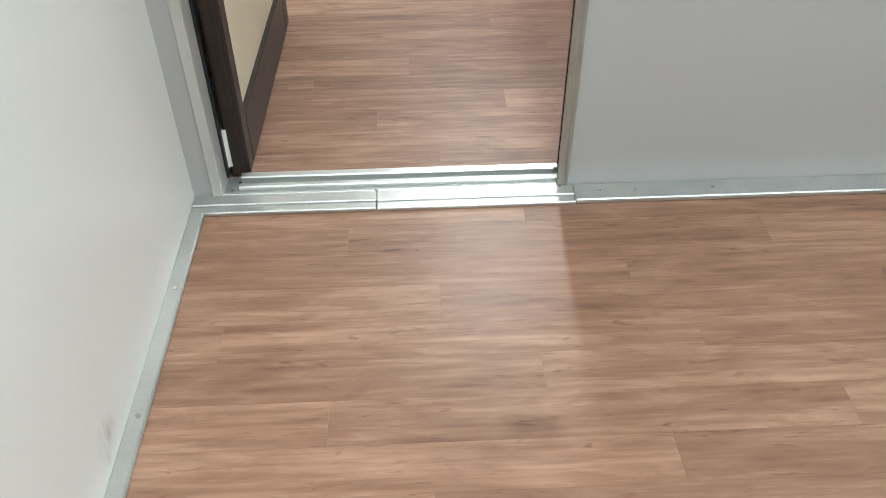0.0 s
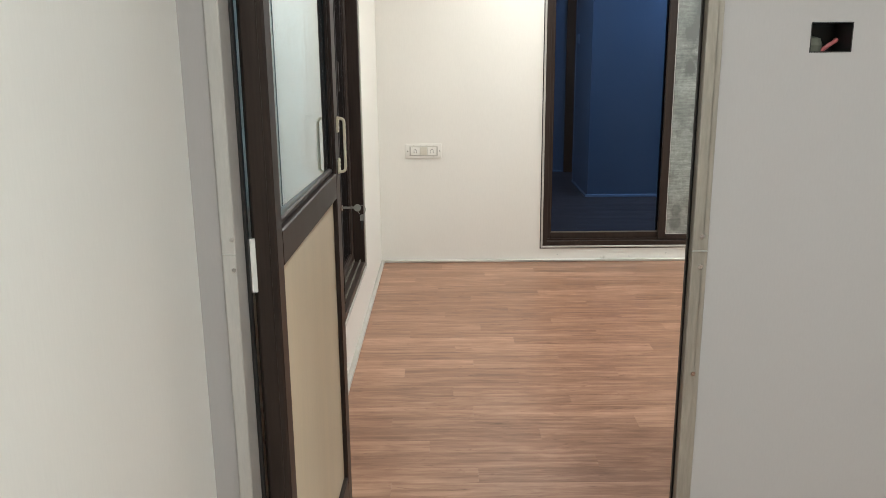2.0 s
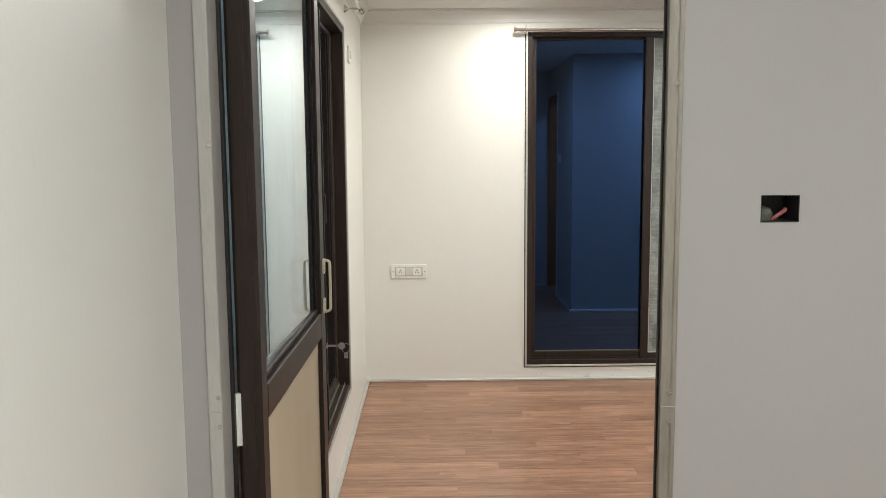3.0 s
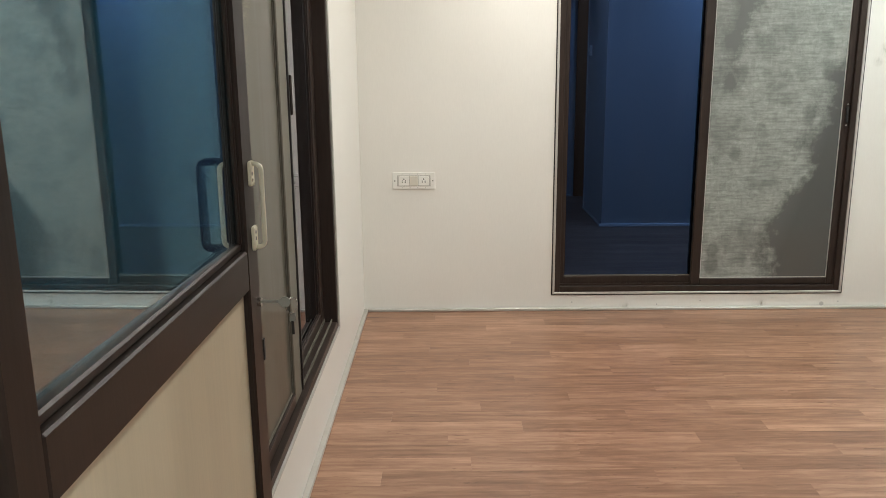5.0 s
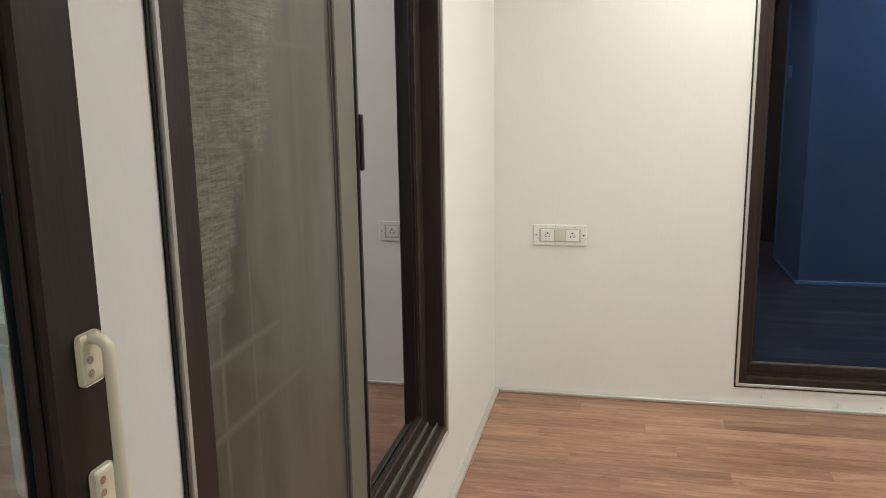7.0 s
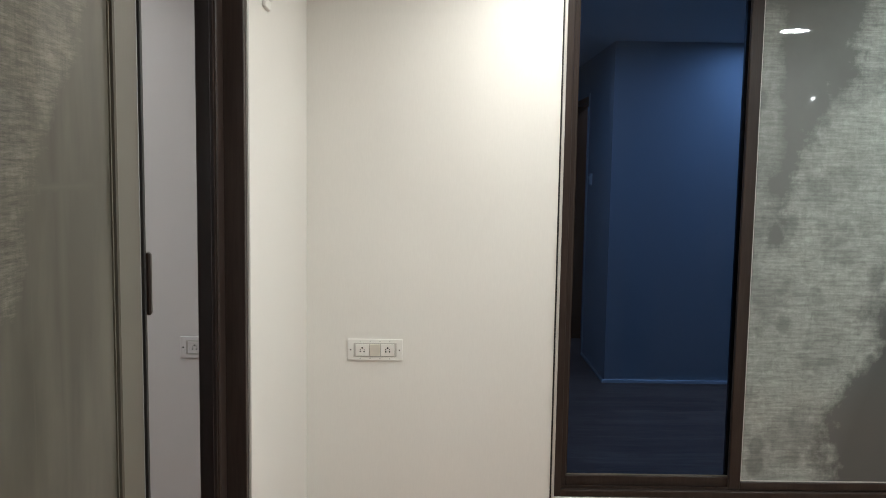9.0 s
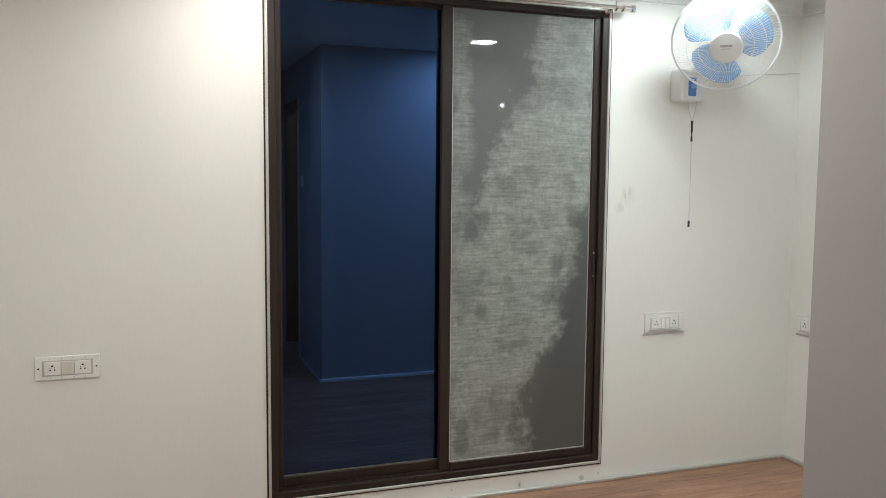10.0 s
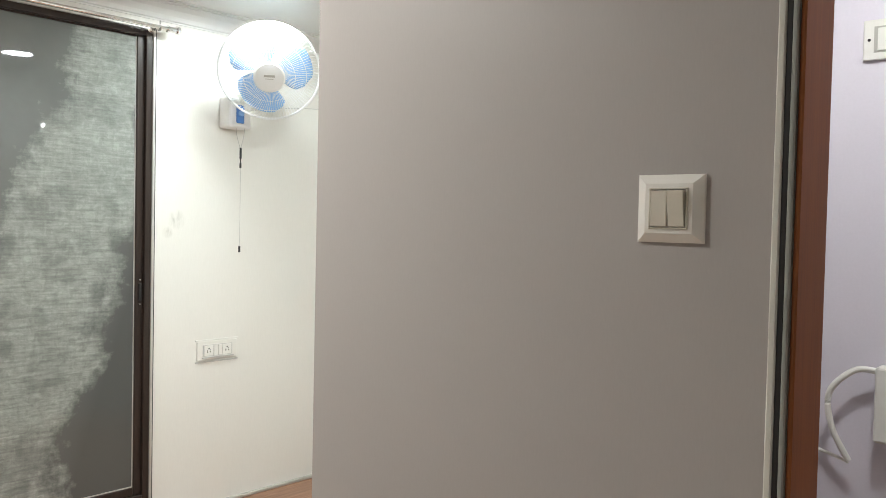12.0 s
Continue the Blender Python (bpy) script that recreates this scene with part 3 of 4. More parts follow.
def threshold():
    ob = thing("threshold", (0.45, 0, 0), "worn aluminium track threshold across the doorway", "threshold", kind="structure")
    part("front_strip", box(0.002, -0.054, 0, 0.420, -0.030, 0.011, 0.002), M_ALU, ob)
    part("front_strip", box(0.4215, -0.054, 0, 0.876, -0.030, 0.0105, 0.002), M_ALU, ob)
    part("base_plate", box(0.002, -0.030, 0, 0.4205, 0.008, 0.0155, 0.002), M_ALU, ob)
    part("base_plate", box(0.422, -0.030, 0, 0.876, 0.008, 0.015, 0.002), M_ALU, ob)
    part("base_lip", box(0.0465, 0.008, 0, 0.8575, 0.022, 0.0148, 0.002), M_ALU, ob)
    part("end_plate", box(0.0465, 0.0225, 0, 0.0995, 0.0845, 0.0115, 0.001), M_ALU, ob)
    part("front_rail", box(0.100, 0.022, 0, 0.852, 0.038, 0.026, 0.003), M_ALU, ob)
    part("channel", box(0.100, 0.038, 0, 0.852, 0.060, 0.010), M_GREY_TRIM, ob)
    part("back_rail", box(0.100, 0.060, 0, 0.852, 0.082, 0.026, 0.003), M_ALU, ob)
    for x, y in ((0.088, 0.02), (0.100, 0.05), (0.42, 0.005), (0.62, 0.006), (0.845, 0.0)):
        part("screw", rod((x, y, 0.015), (x, y, 0.0185), 0.004, 10), M_STEEL, ob)


def pull_handle(parent, x0, y, z0, z1, way, mat, label, reach=0.024, wide=0.0052, thick=0.0038, foot=True):
    """A D-shaped pull of flat rounded bar; way is +1 or -1 along x."""
    c = 0.011
    turn = [(math.sin(a), math.cos(a)) for a in np.linspace(0, math.pi / 2, 6)]
    out = reach - thick
    line = [(0.0, z1 - thick)] + [(out - c + c * p, z1 - thick - c + c * q) for p, q in turn]
    line += [(out - c + c * q, z0 + thick + c - c * p) for p, q in turn] + [(0.0, z0 + thick)]
    bm, rings = bmesh.new(), []
    for i, (u, z) in enumerate(line):
        (ua, za), (ub, zb) = line[max(i - 1, 0)], line[min(i + 1, len(line) - 1)]
        d = math.hypot(ub - ua, zb - za)
        nu, nz = -(zb - za) / d, (ub - ua) / d
        ring = []
        for k in range(12):
            a = 2 * math.pi * k / 12
            ca, sa = math.cos(a), math.sin(a)
            off = thick * math.copysign(abs(ca) ** 0.6, ca)
            ring.append(bm.verts.new((x0 + way * (u + nu * off), y + wide * math.copysign(abs(sa) ** 0.6, sa), z + nz * off)))
        rings.append(ring)
    for p, q in zip(rings, rings[1:]):
        for k in range(12):
            bm.faces.new((p[k], p[(k + 1) % 12], q[(k + 1) % 12], q[k])).smooth = True
    bm.faces.new(rings[0]), bm.faces.new(rings[-1])
    h = part("handle", bm, mat, parent, label)
    if not foot:
        return
    for z, s in ((z1 - 0.020, -1), (z0 + 0.020, 1)):
        xs = sorted((x0, x0 + way * 0.006))
        part("foot", box(xs[0], y - 0.015, z - 0.021, xs[1], y + 0.013, z + 0.021, 0.005, seg=3), mat, h)
        for dz in (0.000, 0.011):
            part("screw", rod((x0 + way * 0.0052, y - 0.005, z + s * dz), (x0 + way * 0.0068, y - 0.005, z + s * dz), 0.0034, 10), M_STEEL, h)


def door_leaf():
    """The leaf stands open, square to the partition, along the left wall."""
    X0, X1 = 0.074, 0.120
    Y0, Y1, Z0, Z1 = 0.092, 0.908, 0.012, 2.05
    ob = thing("door_1", (X1, Y0, 0), "open brown-framed door with a tinted glass top and cream lower panel", "door", kind="structure")
    bm = box(X0, Y0, Z0, X1, Y0 + 0.052, Z1, 0.004)
    part("hinge_stile", bm, M_BROWN, ob)
    part("hinge_stile_cap", box(X0 + 0.006, Y0 - 0.004, Z0, X1 - 0.012, Y0, Z1, 0.0015), M_BROWN, ob)
    part("latch_stile", box(X0 + 0.010, Y1 - 0.068, Z0, X1, Y1, Z1, 0.004), M_BROWN, ob)
    part("latch_stile_lip", box(X0 + 0.016, Y1, Z0, X1 - 0.014, Y1 + 0.005, Z1, 0.0015), M_BROWN, ob)
    ya, yb = Y0 + 0.052, Y1 - 0.068
    bm = box(X0, ya, 0.980, X1, yb, 1.050, 0.003)
    box(X0 + 0.012, ya, 1.050, X1 - 0.010, yb, 1.064, 0.003, bm)
    part("middle_rail", bm, M_BROWN, ob)
    part("bottom_rail", box(X0, ya, Z0, X1, yb, 0.150, 0.003), M_BROWN, ob)
    part("top_rail", box(X0, ya, Z1 - 0.08, X1, yb, Z1, 0.003), M_BROWN, ob)
    part("lower_panel", box(X0 + 0.016, ya - 0.004, 0.146, X1 - 0.012, yb + 0.004, 0.984), M_CREAM, ob, "cream wood-grain laminate panel")
    pane = part("pane", box(X0 + 0.015, ya - 0.004, 1.058, X1 - 0.026, yb + 0.004, Z1 - 0.075), M_GLASS_DOOR, ob, "teal tinted glass pane")
    pane.rotation_euler = (0, 0, radians(-0.75))
    for nm, b in (("glazing_bead", (X1 - 0.016, ya, 1.062, X1 - 0.008, ya + 0.009, Z1 - 0.08)), ("glazing_bead", (X1 - 0.016, yb - 0.009, 1.062, X1 - 0.008, yb, Z1 - 0.08))):
        part(nm, box(*b[:3], *b[3:], 0.002), M_BROWN, ob)
    pull_handle(ob, X1, 0.884, 1.044, 1.196, 1, M_IVORY, "ivory enamelled pull handle")
    pull_handle(ob, X0 + 0.010, 0.864, 1.044, 1.204, -1, M_BLACK, "dark pull handle on the outer face", 0.047, 0.012, 0.006, False)
    lock = part("lock_cylinder", rod((X1 - 0.001, 0.887, 0.947), (X1 + 0.007, 0.887, 0.947), 0.0085, 16), M_STEEL, ob, "steel lock cylinder with a key left in it")
    key = box(0.126, 0.8862, 0.9440, 0.158, 0.8890, 0.9500, 0.0008)
    part("key_blade", key, M_GREY_TRIM, lock)
    bow = rod((0.168, 0.8855, 0.9465), (0.168, 0.8880, 0.9465), 0.0100, 16)
    part("key_bow", bow, M_GREY_TRIM, lock)
    part("key_ring", tube([(0.180 + 0.010 * math.cos(a), 0.888 + 0.012 * math.sin(a), 0.940 + 0.011 * math.sin(a)) for a in np.linspace(0, 6.28, 19)], 0.0009, 6), M_STEEL, lock)
    part("spare_key_shank", box(0.1765, 0.8925, 0.884, 0.1815, 0.8945, 0.912, 0.0006), M_DARK, lock, "dark spare key hanging from the ring")
    part("spare_key_bow", box(0.1735, 0.8920, 0.908, 0.1845, 0.8945, 0.926, 0.002), M_GREY_TRIM, lock)
    part("strike_plate", box(X1 - 0.001, 0.905, 0.83, X1 + 0.002, 0.915, 0.87, 0.0005), M_DARK, ob)
    for z in (0.040, 0.948, 1.86):
        h = part("hinge", rod((0.070, 0.083, z), (0.070, 0.083, z + 0.1), 0.0055, 10), M_PLASTIC, ob, "white painted butt hinge")
        part("hinge_leaf", box(0.070, 0.0845, z, 0.082, 0.0885, z + 0.1), M_PLASTIC, h)
    ob.rotation_euler = (0, 0, radians(-0.85))


door_frame()
threshold()
door_leaf()


# ---- windows ----
def sash(ob, name, plane, depth, u0, u1, z0, z1, stile, rail, pane_mat, pane_label, axis, bead=M_BROWN, far_stile=M_BROWN, top=0.018, lit_low_bead=None):
    """A sliding sash: two stiles, two rails and a pane, lying between plane and plane + depth."""
    def b(a0, c0, a1, c1, d0=0.0, d1=1.0, bev=0.003):
        w0, w1 = sorted((plane + depth * d0, plane + depth * d1))
        return box(w0, a0, c0, w1, a1, c1, bev) if axis == "x" else box(a0, w0, c0, a1, w1, c1, bev)
    s = part(name, b(u0, z0, u0 + stile[0], z1), M_BROWN, ob)
    part("stile", b(u1 - stile[1], z0, u1, z1), far_stile, s)
    part("rail", b(u0 + stile[0], z0, u1 - stile[1], z0 + rail), M_BROWN, s)
    part("rail", b(u0 + stile[0], z1 - top, u1 - stile[1], z1), M_BROWN, s)
    part("pane", b(u0 + stile[0] - 0.004, z0 + rail - 0.004, u1 - stile[1] + 0.004, z1 - top + 0.004, 0.4, 0.65, 0), pane_mat, s, pane_label)
    for a in ((u0 + stile[0], z0 + rail, u0 + stile[0] + 0.005, z1 - top), (u1 - stile[1] - 0.005, z0 + rail, u1 - stile[1], z1 - top), (u0 + stile[0] + 0.005, z0 + rail, u1 - stile[1] - 0.005, z0 + rail + 0.005)):
        part("bead", b(*a, 0.30, 0.41, 0), lit_low_bead if lit_low_bead and a[1] < z0 + rail + 0.001 and a[3] < z0 + rail + 0.01 else bead, s)
    return s


def far_window():
    u0, u1, z0, z1 = WIN
    ob = thing("window_1", ((u0 + u1) / 2, FAR, z0), "tall brown sliding window with blue glass and a dust-caked pane", "window", kind="structure")

    def ring(name, inset, width, y0, y1, mat, bev=0.002):
        a, b, c, d = u0 + inset, u1 - inset, z0 + inset, z1 - inset
        f = part(name, box(a, y0, c, a + width, y1, d, bev), mat, ob)
        part("side", box(b - width, y0, c, b, y1, d, bev), mat, f)
        part("sill", box(a + width, y0, c, b - width, y1, c + width, bev), mat, f)
        part("head", box(a + width, y0, d - width, b - width, y1, d, bev), mat, f)
        return f

    ring("edge_seal", 0.0, 0.006, FAR - 0.004, FAR + 0.02, M_BLACK, 0)
    ring("trim", 0.006, 0.012, FAR - 0.010, FAR + 0.03, M_ALU_PALE)
    ring("frame", 0.018, 0.030, FAR - 0.004, FAR + 0.13, M_BROWN)
    for k in range(3):
        part("track", box(u0 + 0.048, FAR + 0.018 + 0.03 * k, z0 + 0.048, u1 - 0.048, FAR + 0.022 + 0.03 * k, z0 + 0.060), M_BROWN, ob)
    # Bottom bead of the blue sash is paler: its highlight is put into the colour.
    sash(ob, "blue_sash", FAR + 0.044, 0.026, 1.082, 1.874, z0 + 0.050, z1 - 0.044, (0.026, 0.030), 0.046, M_GLASS_BLUE, "blue reflective glass pane", "y", lit_low_bead=M_OLIVE_TRIM)
    sash(ob, "dusty_sash", FAR + 0.014, 0.026, 1.804, 2.588, z0 + 0.050, z1 - 0.036, (0.049, 0.036), 0.036, M_DIRTY, "grey pane caked with pale dust", "y", M_ALU_PALE)
    part("lock", box(2.566, FAR + 0.004, 1.02, 2.578, FAR + 0.014, 1.10, 0.002), M_BLACK, ob)
    for z in (1.005, 1.115):
        part("lock_screw", rod((2.572, FAR + 0.008, z), (2.572, FAR + 0.014, z), 0.004, 8), M_STEEL, ob)


def left_window():
    y0, y1, z0, z1 = LWIN
    ob = thing("window_2", (0, (y0 + y1) / 2, z0), "brown sliding window with an olive dusty pane beside grey glass", "window", kind="structure")

    def ring(name, inset, width, x0, x1, mat, bev=0.002):
        a, b, c, d = y0 + inset, y1 - inset, z0 + inset, z1 - inset
        f = part(name, box(x0, a, c, x1, a + width, d, bev), mat, ob)
        part("side", box(x0, b - width, c, x1, b, d, bev), mat, f)
        part("sill", box(x0, a + width, c, x1, b - width, c + width, bev), mat, f)
        part("head", box(x0, a + width, d - width, x1, b - width, d, bev), mat, f)

    ring("edge_seal", 0.0, 0.006, -0.02, 0.004, M_BLACK, 0)
    ring("trim", 0.006, 0.012, -0.03, 0.010, M_ALU_PALE)
    ring("frame", 0.018, 0.030, -0.13, 0.004, M_BROWN)
    for k in range(3):
        part("track", box(-0.022 - 0.03 * k, y0 + 0.048, z0 + 0.048, -0.018 - 0.03 * k, y1 - 0.048, z0 + 0.060), M_OLIVE_TRIM, ob)
    sash(ob, "dusty_sash", -0.014, -0.026, y0 + 0.048, 2.010, z0 + 0.052, z1 - 0.05, (0.070, 0.105), 0.04, M_DUSTY, "olive grey pane filmed with dust", "x", M_OLIVE_TRIM, M_OLIVE_TRIM)
    sash(ob, "grey_sash", -0.052, -0.026, 1.945, y1 - 0.048, z0 + 0.052, z1 - 0.05, (0.10, 0.066), 0.05, M_GLASS_GREY, "grey reflective glass pane", "x")
    for y in (1.42, 1.58, 1.74, 1.90):
        part("grille_bar", box(-0.106, y - 0.007, z0 + 0.05, -0.100, y + 0.007, z1 - 0.05), M_GRILLE, ob)
    for z in (0.42, 0.86, 0.985, 1.42, 1.56, 1.98):
        part("grille_bar", box(-0.100, y0 + 0.05, z - 0.007, -0.096, 1.95, z + 0.007), M_GRILLE, ob)
    part("interlock", box(-0.014, 2.010, z0 + 0.06, -0.008, 2.021, z1 - 0.06, 0.001), M_BLACK, ob)
    part("lock", box(-0.012, 2.023, 1.20, -0.002, 2.036, 1.32, 0.003), M_BROWN, ob, "brown sash lock")


far_window()
left_window()


# ---- curtain rods ----
def curtain_rod(axis, fixed, z, a, b, label, holders):
    def at(s, w, h=0.0):
        return (w, s, z + h) if axis == "y" else (s, w, z + h)
    off, wall_at = fixed
    ob = thing("curtain_rod", at((a + b) / 2, off), label, "curtain rod", "curtain rods")
    part("pole", rod(at(a + 0.05, off), at(b - 0.05, off), 0.0095, 16), M_CHROME, ob)
    for s, e in ((a, 1), (b, -1)):
        f = part("finial", rod(at(s + e * 0.012, off), at(s + e * 0.052, off), 0.013, 16), M_CHROME, ob)
        part("finial_cap", rod(at(s, off), at(s + e * 0.012, off), 0.019, 16), M_CHROME, f)
        part("finial_collar", rod(at(s + e * 0.052, off), at(s + e * 0.058, off), 0.016, 16), M_CHROME, f)
    for s in holders:
        h = part("bracket", rod(at(s, wall_at), at(s, off), 0.007, 12, r2=0.006), M_CHROME, ob)
        part("bracket_base", rod(at(s, wall_at), at(s, wall_at + (0.018 if off > wall_at else -0.018)), 0.022, 16, r2=0.011), M_CHROME, h)
        part("bracket_cup", tube([Vector(at(s, off)) + Vector((0, 0.014 * math.cos(t), 0.014 * math.sin(t)) if axis == "x" else (0.014 * math.cos(t), 0, 0.014 * math.sin(t))) for t in np.linspace(math.pi, 2 * math.pi, 9)], 0.004, 8), M_CHROME, h)
        part("thumb_screw", rod(at(s, off, 0.012), at(s, off, 0.03), 0.0035, 8), M_CHROME, h)


curtain_rod("x", (FAR - 0.072, FAR), 2.241, 0.956, 2.703, "satin steel curtain rod above the tall blue window", (1.03, 2.61))
curtain_rod("y", (0.08, 0.0), 2.225, 1.10, 3.0, "satin steel curtain rod above the dusty window", (1.2, 2.92))


# ---- electrical fittings ----
def socket_holes(x, y, z, parent, m):
    for dx, dz, r in ((0, 0.0095, 0.0040), (-0.0078, -0.006, 0.0034), (0.0078, -0.006, 0.0034), (-0.0080, 0.003, 0.0020), (0.0080, 0.003, 0.0020)):
        part("socket_hole", rod(m(x + dx, y, z + dz), m(x + dx, y + 0.0016, z + dz), r, 8), M_DARK, parent)


def switchboard(at, turn, w, label, modules, ledge=False):
    """A modular plate with sockets (s), a switch (r) and end screws; at is its lower left corner, facing -y before turning."""
    R = Matrix.Translation(at) @ Matrix.Rotation(radians(turn), 4, "Z")

    def m(x, y, z):
        return R @ Vector((x, -y, z))

    def slab(x0, y0, z0, x1, y1, z1, bev=0.0):
        bm = box(x0, -y1, z0, x1, -y0, z1, bev, seg=2)
        bmesh.ops.transform(bm, matrix=R, verts=bm.verts[:])
        return bm
    h = 0.091
    ob = thing("switchboard", at, label, "switchboard", "switchboards")
    part("plate", slab(0, 0, 0, w, 0.0085 if ledge else 0.009, h, 0.003), M_WHITE if ledge else M_PLASTIC, ob)
    inner = 0.055 * len(modules) if len(modules) == 3 else 0.155
    x = (w - inner) / 2
    # Greyer sheet and frame put the shadow lines around the modules into colour.
    part("module_gap", slab(x - 0.007, 0.0075, 0.016, x + inner + 0.007, 0.0095, h - 0.016), M_PLASTIC if ledge else M_GAP, ob)
    part("module_frame", slab(x - 0.005, 0.009, 0.018, x + inner + 0.005, 0.0108, h - 0.018, 0.0006), M_PLASTIC_GREY if ledge else M_GAP, ob)
    for i in range(0 if ledge else 4):
        for z in (0.009, h - 0.009):
            part("knock_out", rod(m(x + inner * (i + 0.5) / 4, 0.0085, z), m(x + inner * (i + 0.5) / 4, 0.0094, z), 0.0026, 8), M_PLASTIC_GREY, ob)
    wide = {"s": 0.058, "r": 0.046, "n": 0.027}
    total = sum(wide[k] for k in modules)
    for k in modules:
        ww = inner * wide[k] / total
        if k == "s":
            s = part("socket", slab(x + 0.0015, 0.010, 0.0205, x + ww - 0.0015, 0.0135, h - 0.0205, 0.001), M_PLASTIC, ob)
            socket_holes(x + ww / 2, 0.0125, h / 2, s, m)
        else:
            part("rocker", slab(x + 0.0015, 0.010, 0.0205, x + ww - 0.0015, 0.0150, h - 0.0205, 0.0015), M_ROCKER_SHADED if not ledge else M_PLASTIC, ob)
        x += ww
    for sx in () if ledge else (0.013, w - 0.013):
        part("plate_screw", rod(m(sx, 0.008, h / 2), m(sx, 0.010, h / 2), 0.0035, 10), M_DARK, ob)
    if ledge:
        part("lower_lip", slab(-0.006, 0, -0.012, w + 0.006, 0.005, -0.006), M_PLASTIC_GREY, ob)
        part("upper_lip", slab(-0.006, 0, h + 0.002, w + 0.006, 0.007, h + 0.008), M_PLASTIC, ob)
        part("rocker_ledge", slab(0.025, 0.008, 0.010, w - 0.025, 0.016, 0.016), M_PLASTIC_GREY, ob)
    return ob


switchboard((0.172, FAR, 0.684), 0, 0.229, "white switchboard with two sockets low on the wall", "srs")
switchboard((2.857, FAR, 0.716), 0, 0.225, "white switchboard with two sockets below the wall fan", "snns", True)
switchboard((RIGHT, 3.80, 0.68), -90, 0.225, "white switchboard with two sockets on the end wall", "snns", True)


def wall_switch():
    y0, y1, z0, z1 = 0.866, 0.962, 1.379, 1.471
    ob = thing("light_switch", (CAB_X, (y0 + y1) / 2, z0), "white square plate with two rockers beside the cabin doorway", "light switch")
    ym, zm = (y0 + y1) / 2, (z0 + z1) / 2
    bm = box(CAB_X - 0.004, y0, z0, CAB_X, y1, z1)
    bmesh.ops.delete(bm, geom=[f for f in bm.faces if f.calc_center_median().x < CAB_X - 0.0039], context="FACES_ONLY")
    rim = [bm.verts.new((CAB_X - d, ym + sy * hy, zm + sz * hz)) for d, hy, hz in ((0.004, (y1 - y0) / 2, (z1 - z0) / 2), (0.0115, 0.034, 0.0335), (0.0115, 0.0275, 0.0275), (0.008, 0.0275, 0.0275)) for sy, sz in ((-1, -1), (1, -1), (1, 1), (-1, 1))]
    for k in range(3):
        for j in range(4):
            bm.faces.new((rim[4 * k + j], rim[4 * k + (j + 1) % 4], rim[4 * k + 4 + (j + 1) % 4], rim[4 * k + 4 + j]))
    bmesh.ops.remove_doubles(bm, verts=bm.verts[:], dist=1e-5)
    part("plate", bm, M_PLASTIC, ob)
    part("well", box(CAB_X - 0.0085, ym - 0.0275, zm - 0.0275, CAB_X - 0.006, ym + 0.0275, zm + 0.0275), M_PLASTIC_GREY, ob, "grey recess behind the rockers")
    bm = bmesh.new()
    for b in ((-0.0280, -0.0280, 0.0280, -0.0255), (-0.0280, 0.0255, 0.0280, 0.0280), (-0.0280, -0.0255, -0.0255, 0.0255), (0.0255, -0.0255, 0.0280, 0.0255)):
        box(CAB_X - 0.0135, ym + b[0], zm + b[1], CAB_X - 0.0085, ym + b[2], zm + b[3], 0.0006, bm)
    part("bezel", bm, M_ROCKER_SHADED, ob)
    for a, b, top, low in ((ym - 0.0240, ym - 0.0010, 0.0060, -0.0005), (ym + 0.0010, ym + 0.0240, 0.0020, 0.0010)):
        bm = box(CAB_X - 0.0145, a, zm - 0.0245, CAB_X - 0.0085, b, zm + 0.0240)
        for v in bm.verts:
            if v.co.x < CAB_X - 0.012:
                v.co.x -= top if v.co.z > zm else low
        bmesh.ops.bevel(bm, geom=bm.edges[:], offset=0.0012, segments=2, profile=0.5, affect="EDGES")
        part("rocker", bm, M_ROCKER_SHADED, ob, "rocker in plate plastic darkened for its shading")


wall_switch()


def bell_plate():
    ob = thing("bell_push", (0, 3.05, 1.97), "small white wall plate high beside the window", "wall plate")
    part("plate", box(0, 3.02, 1.965, 0.012, 3.10, 2.055, 0.004, seg=2), M_PLASTIC, ob)
    part("button", box(0.011, 3.045, 1.99, 0.020, 3.075, 2.03, 0.004, seg=2), M_PLASTIC, ob)


bell_plate()


def indicator():
    """A small lit indicator on the cabin's front wall, seen mirrored in the dusty pane."""
    x, z, y = 3.07, 2.0, CAB_Y
    ob = thing("indicator_light", (x, y, z), "small white wall unit with a bright indicator light", "indicator light")
    part("case", box(x - 0.04, y, z - 0.06, x + 0.04, y + 0.02, z + 0.03, 0.004, seg=2), M_PLASTIC, ob)
    part("led", rod((x, y + 0.019, z), (x, y + 0.027, z), 0.012, 16), M_LED, ob, "glowing white indicator")


indicator()


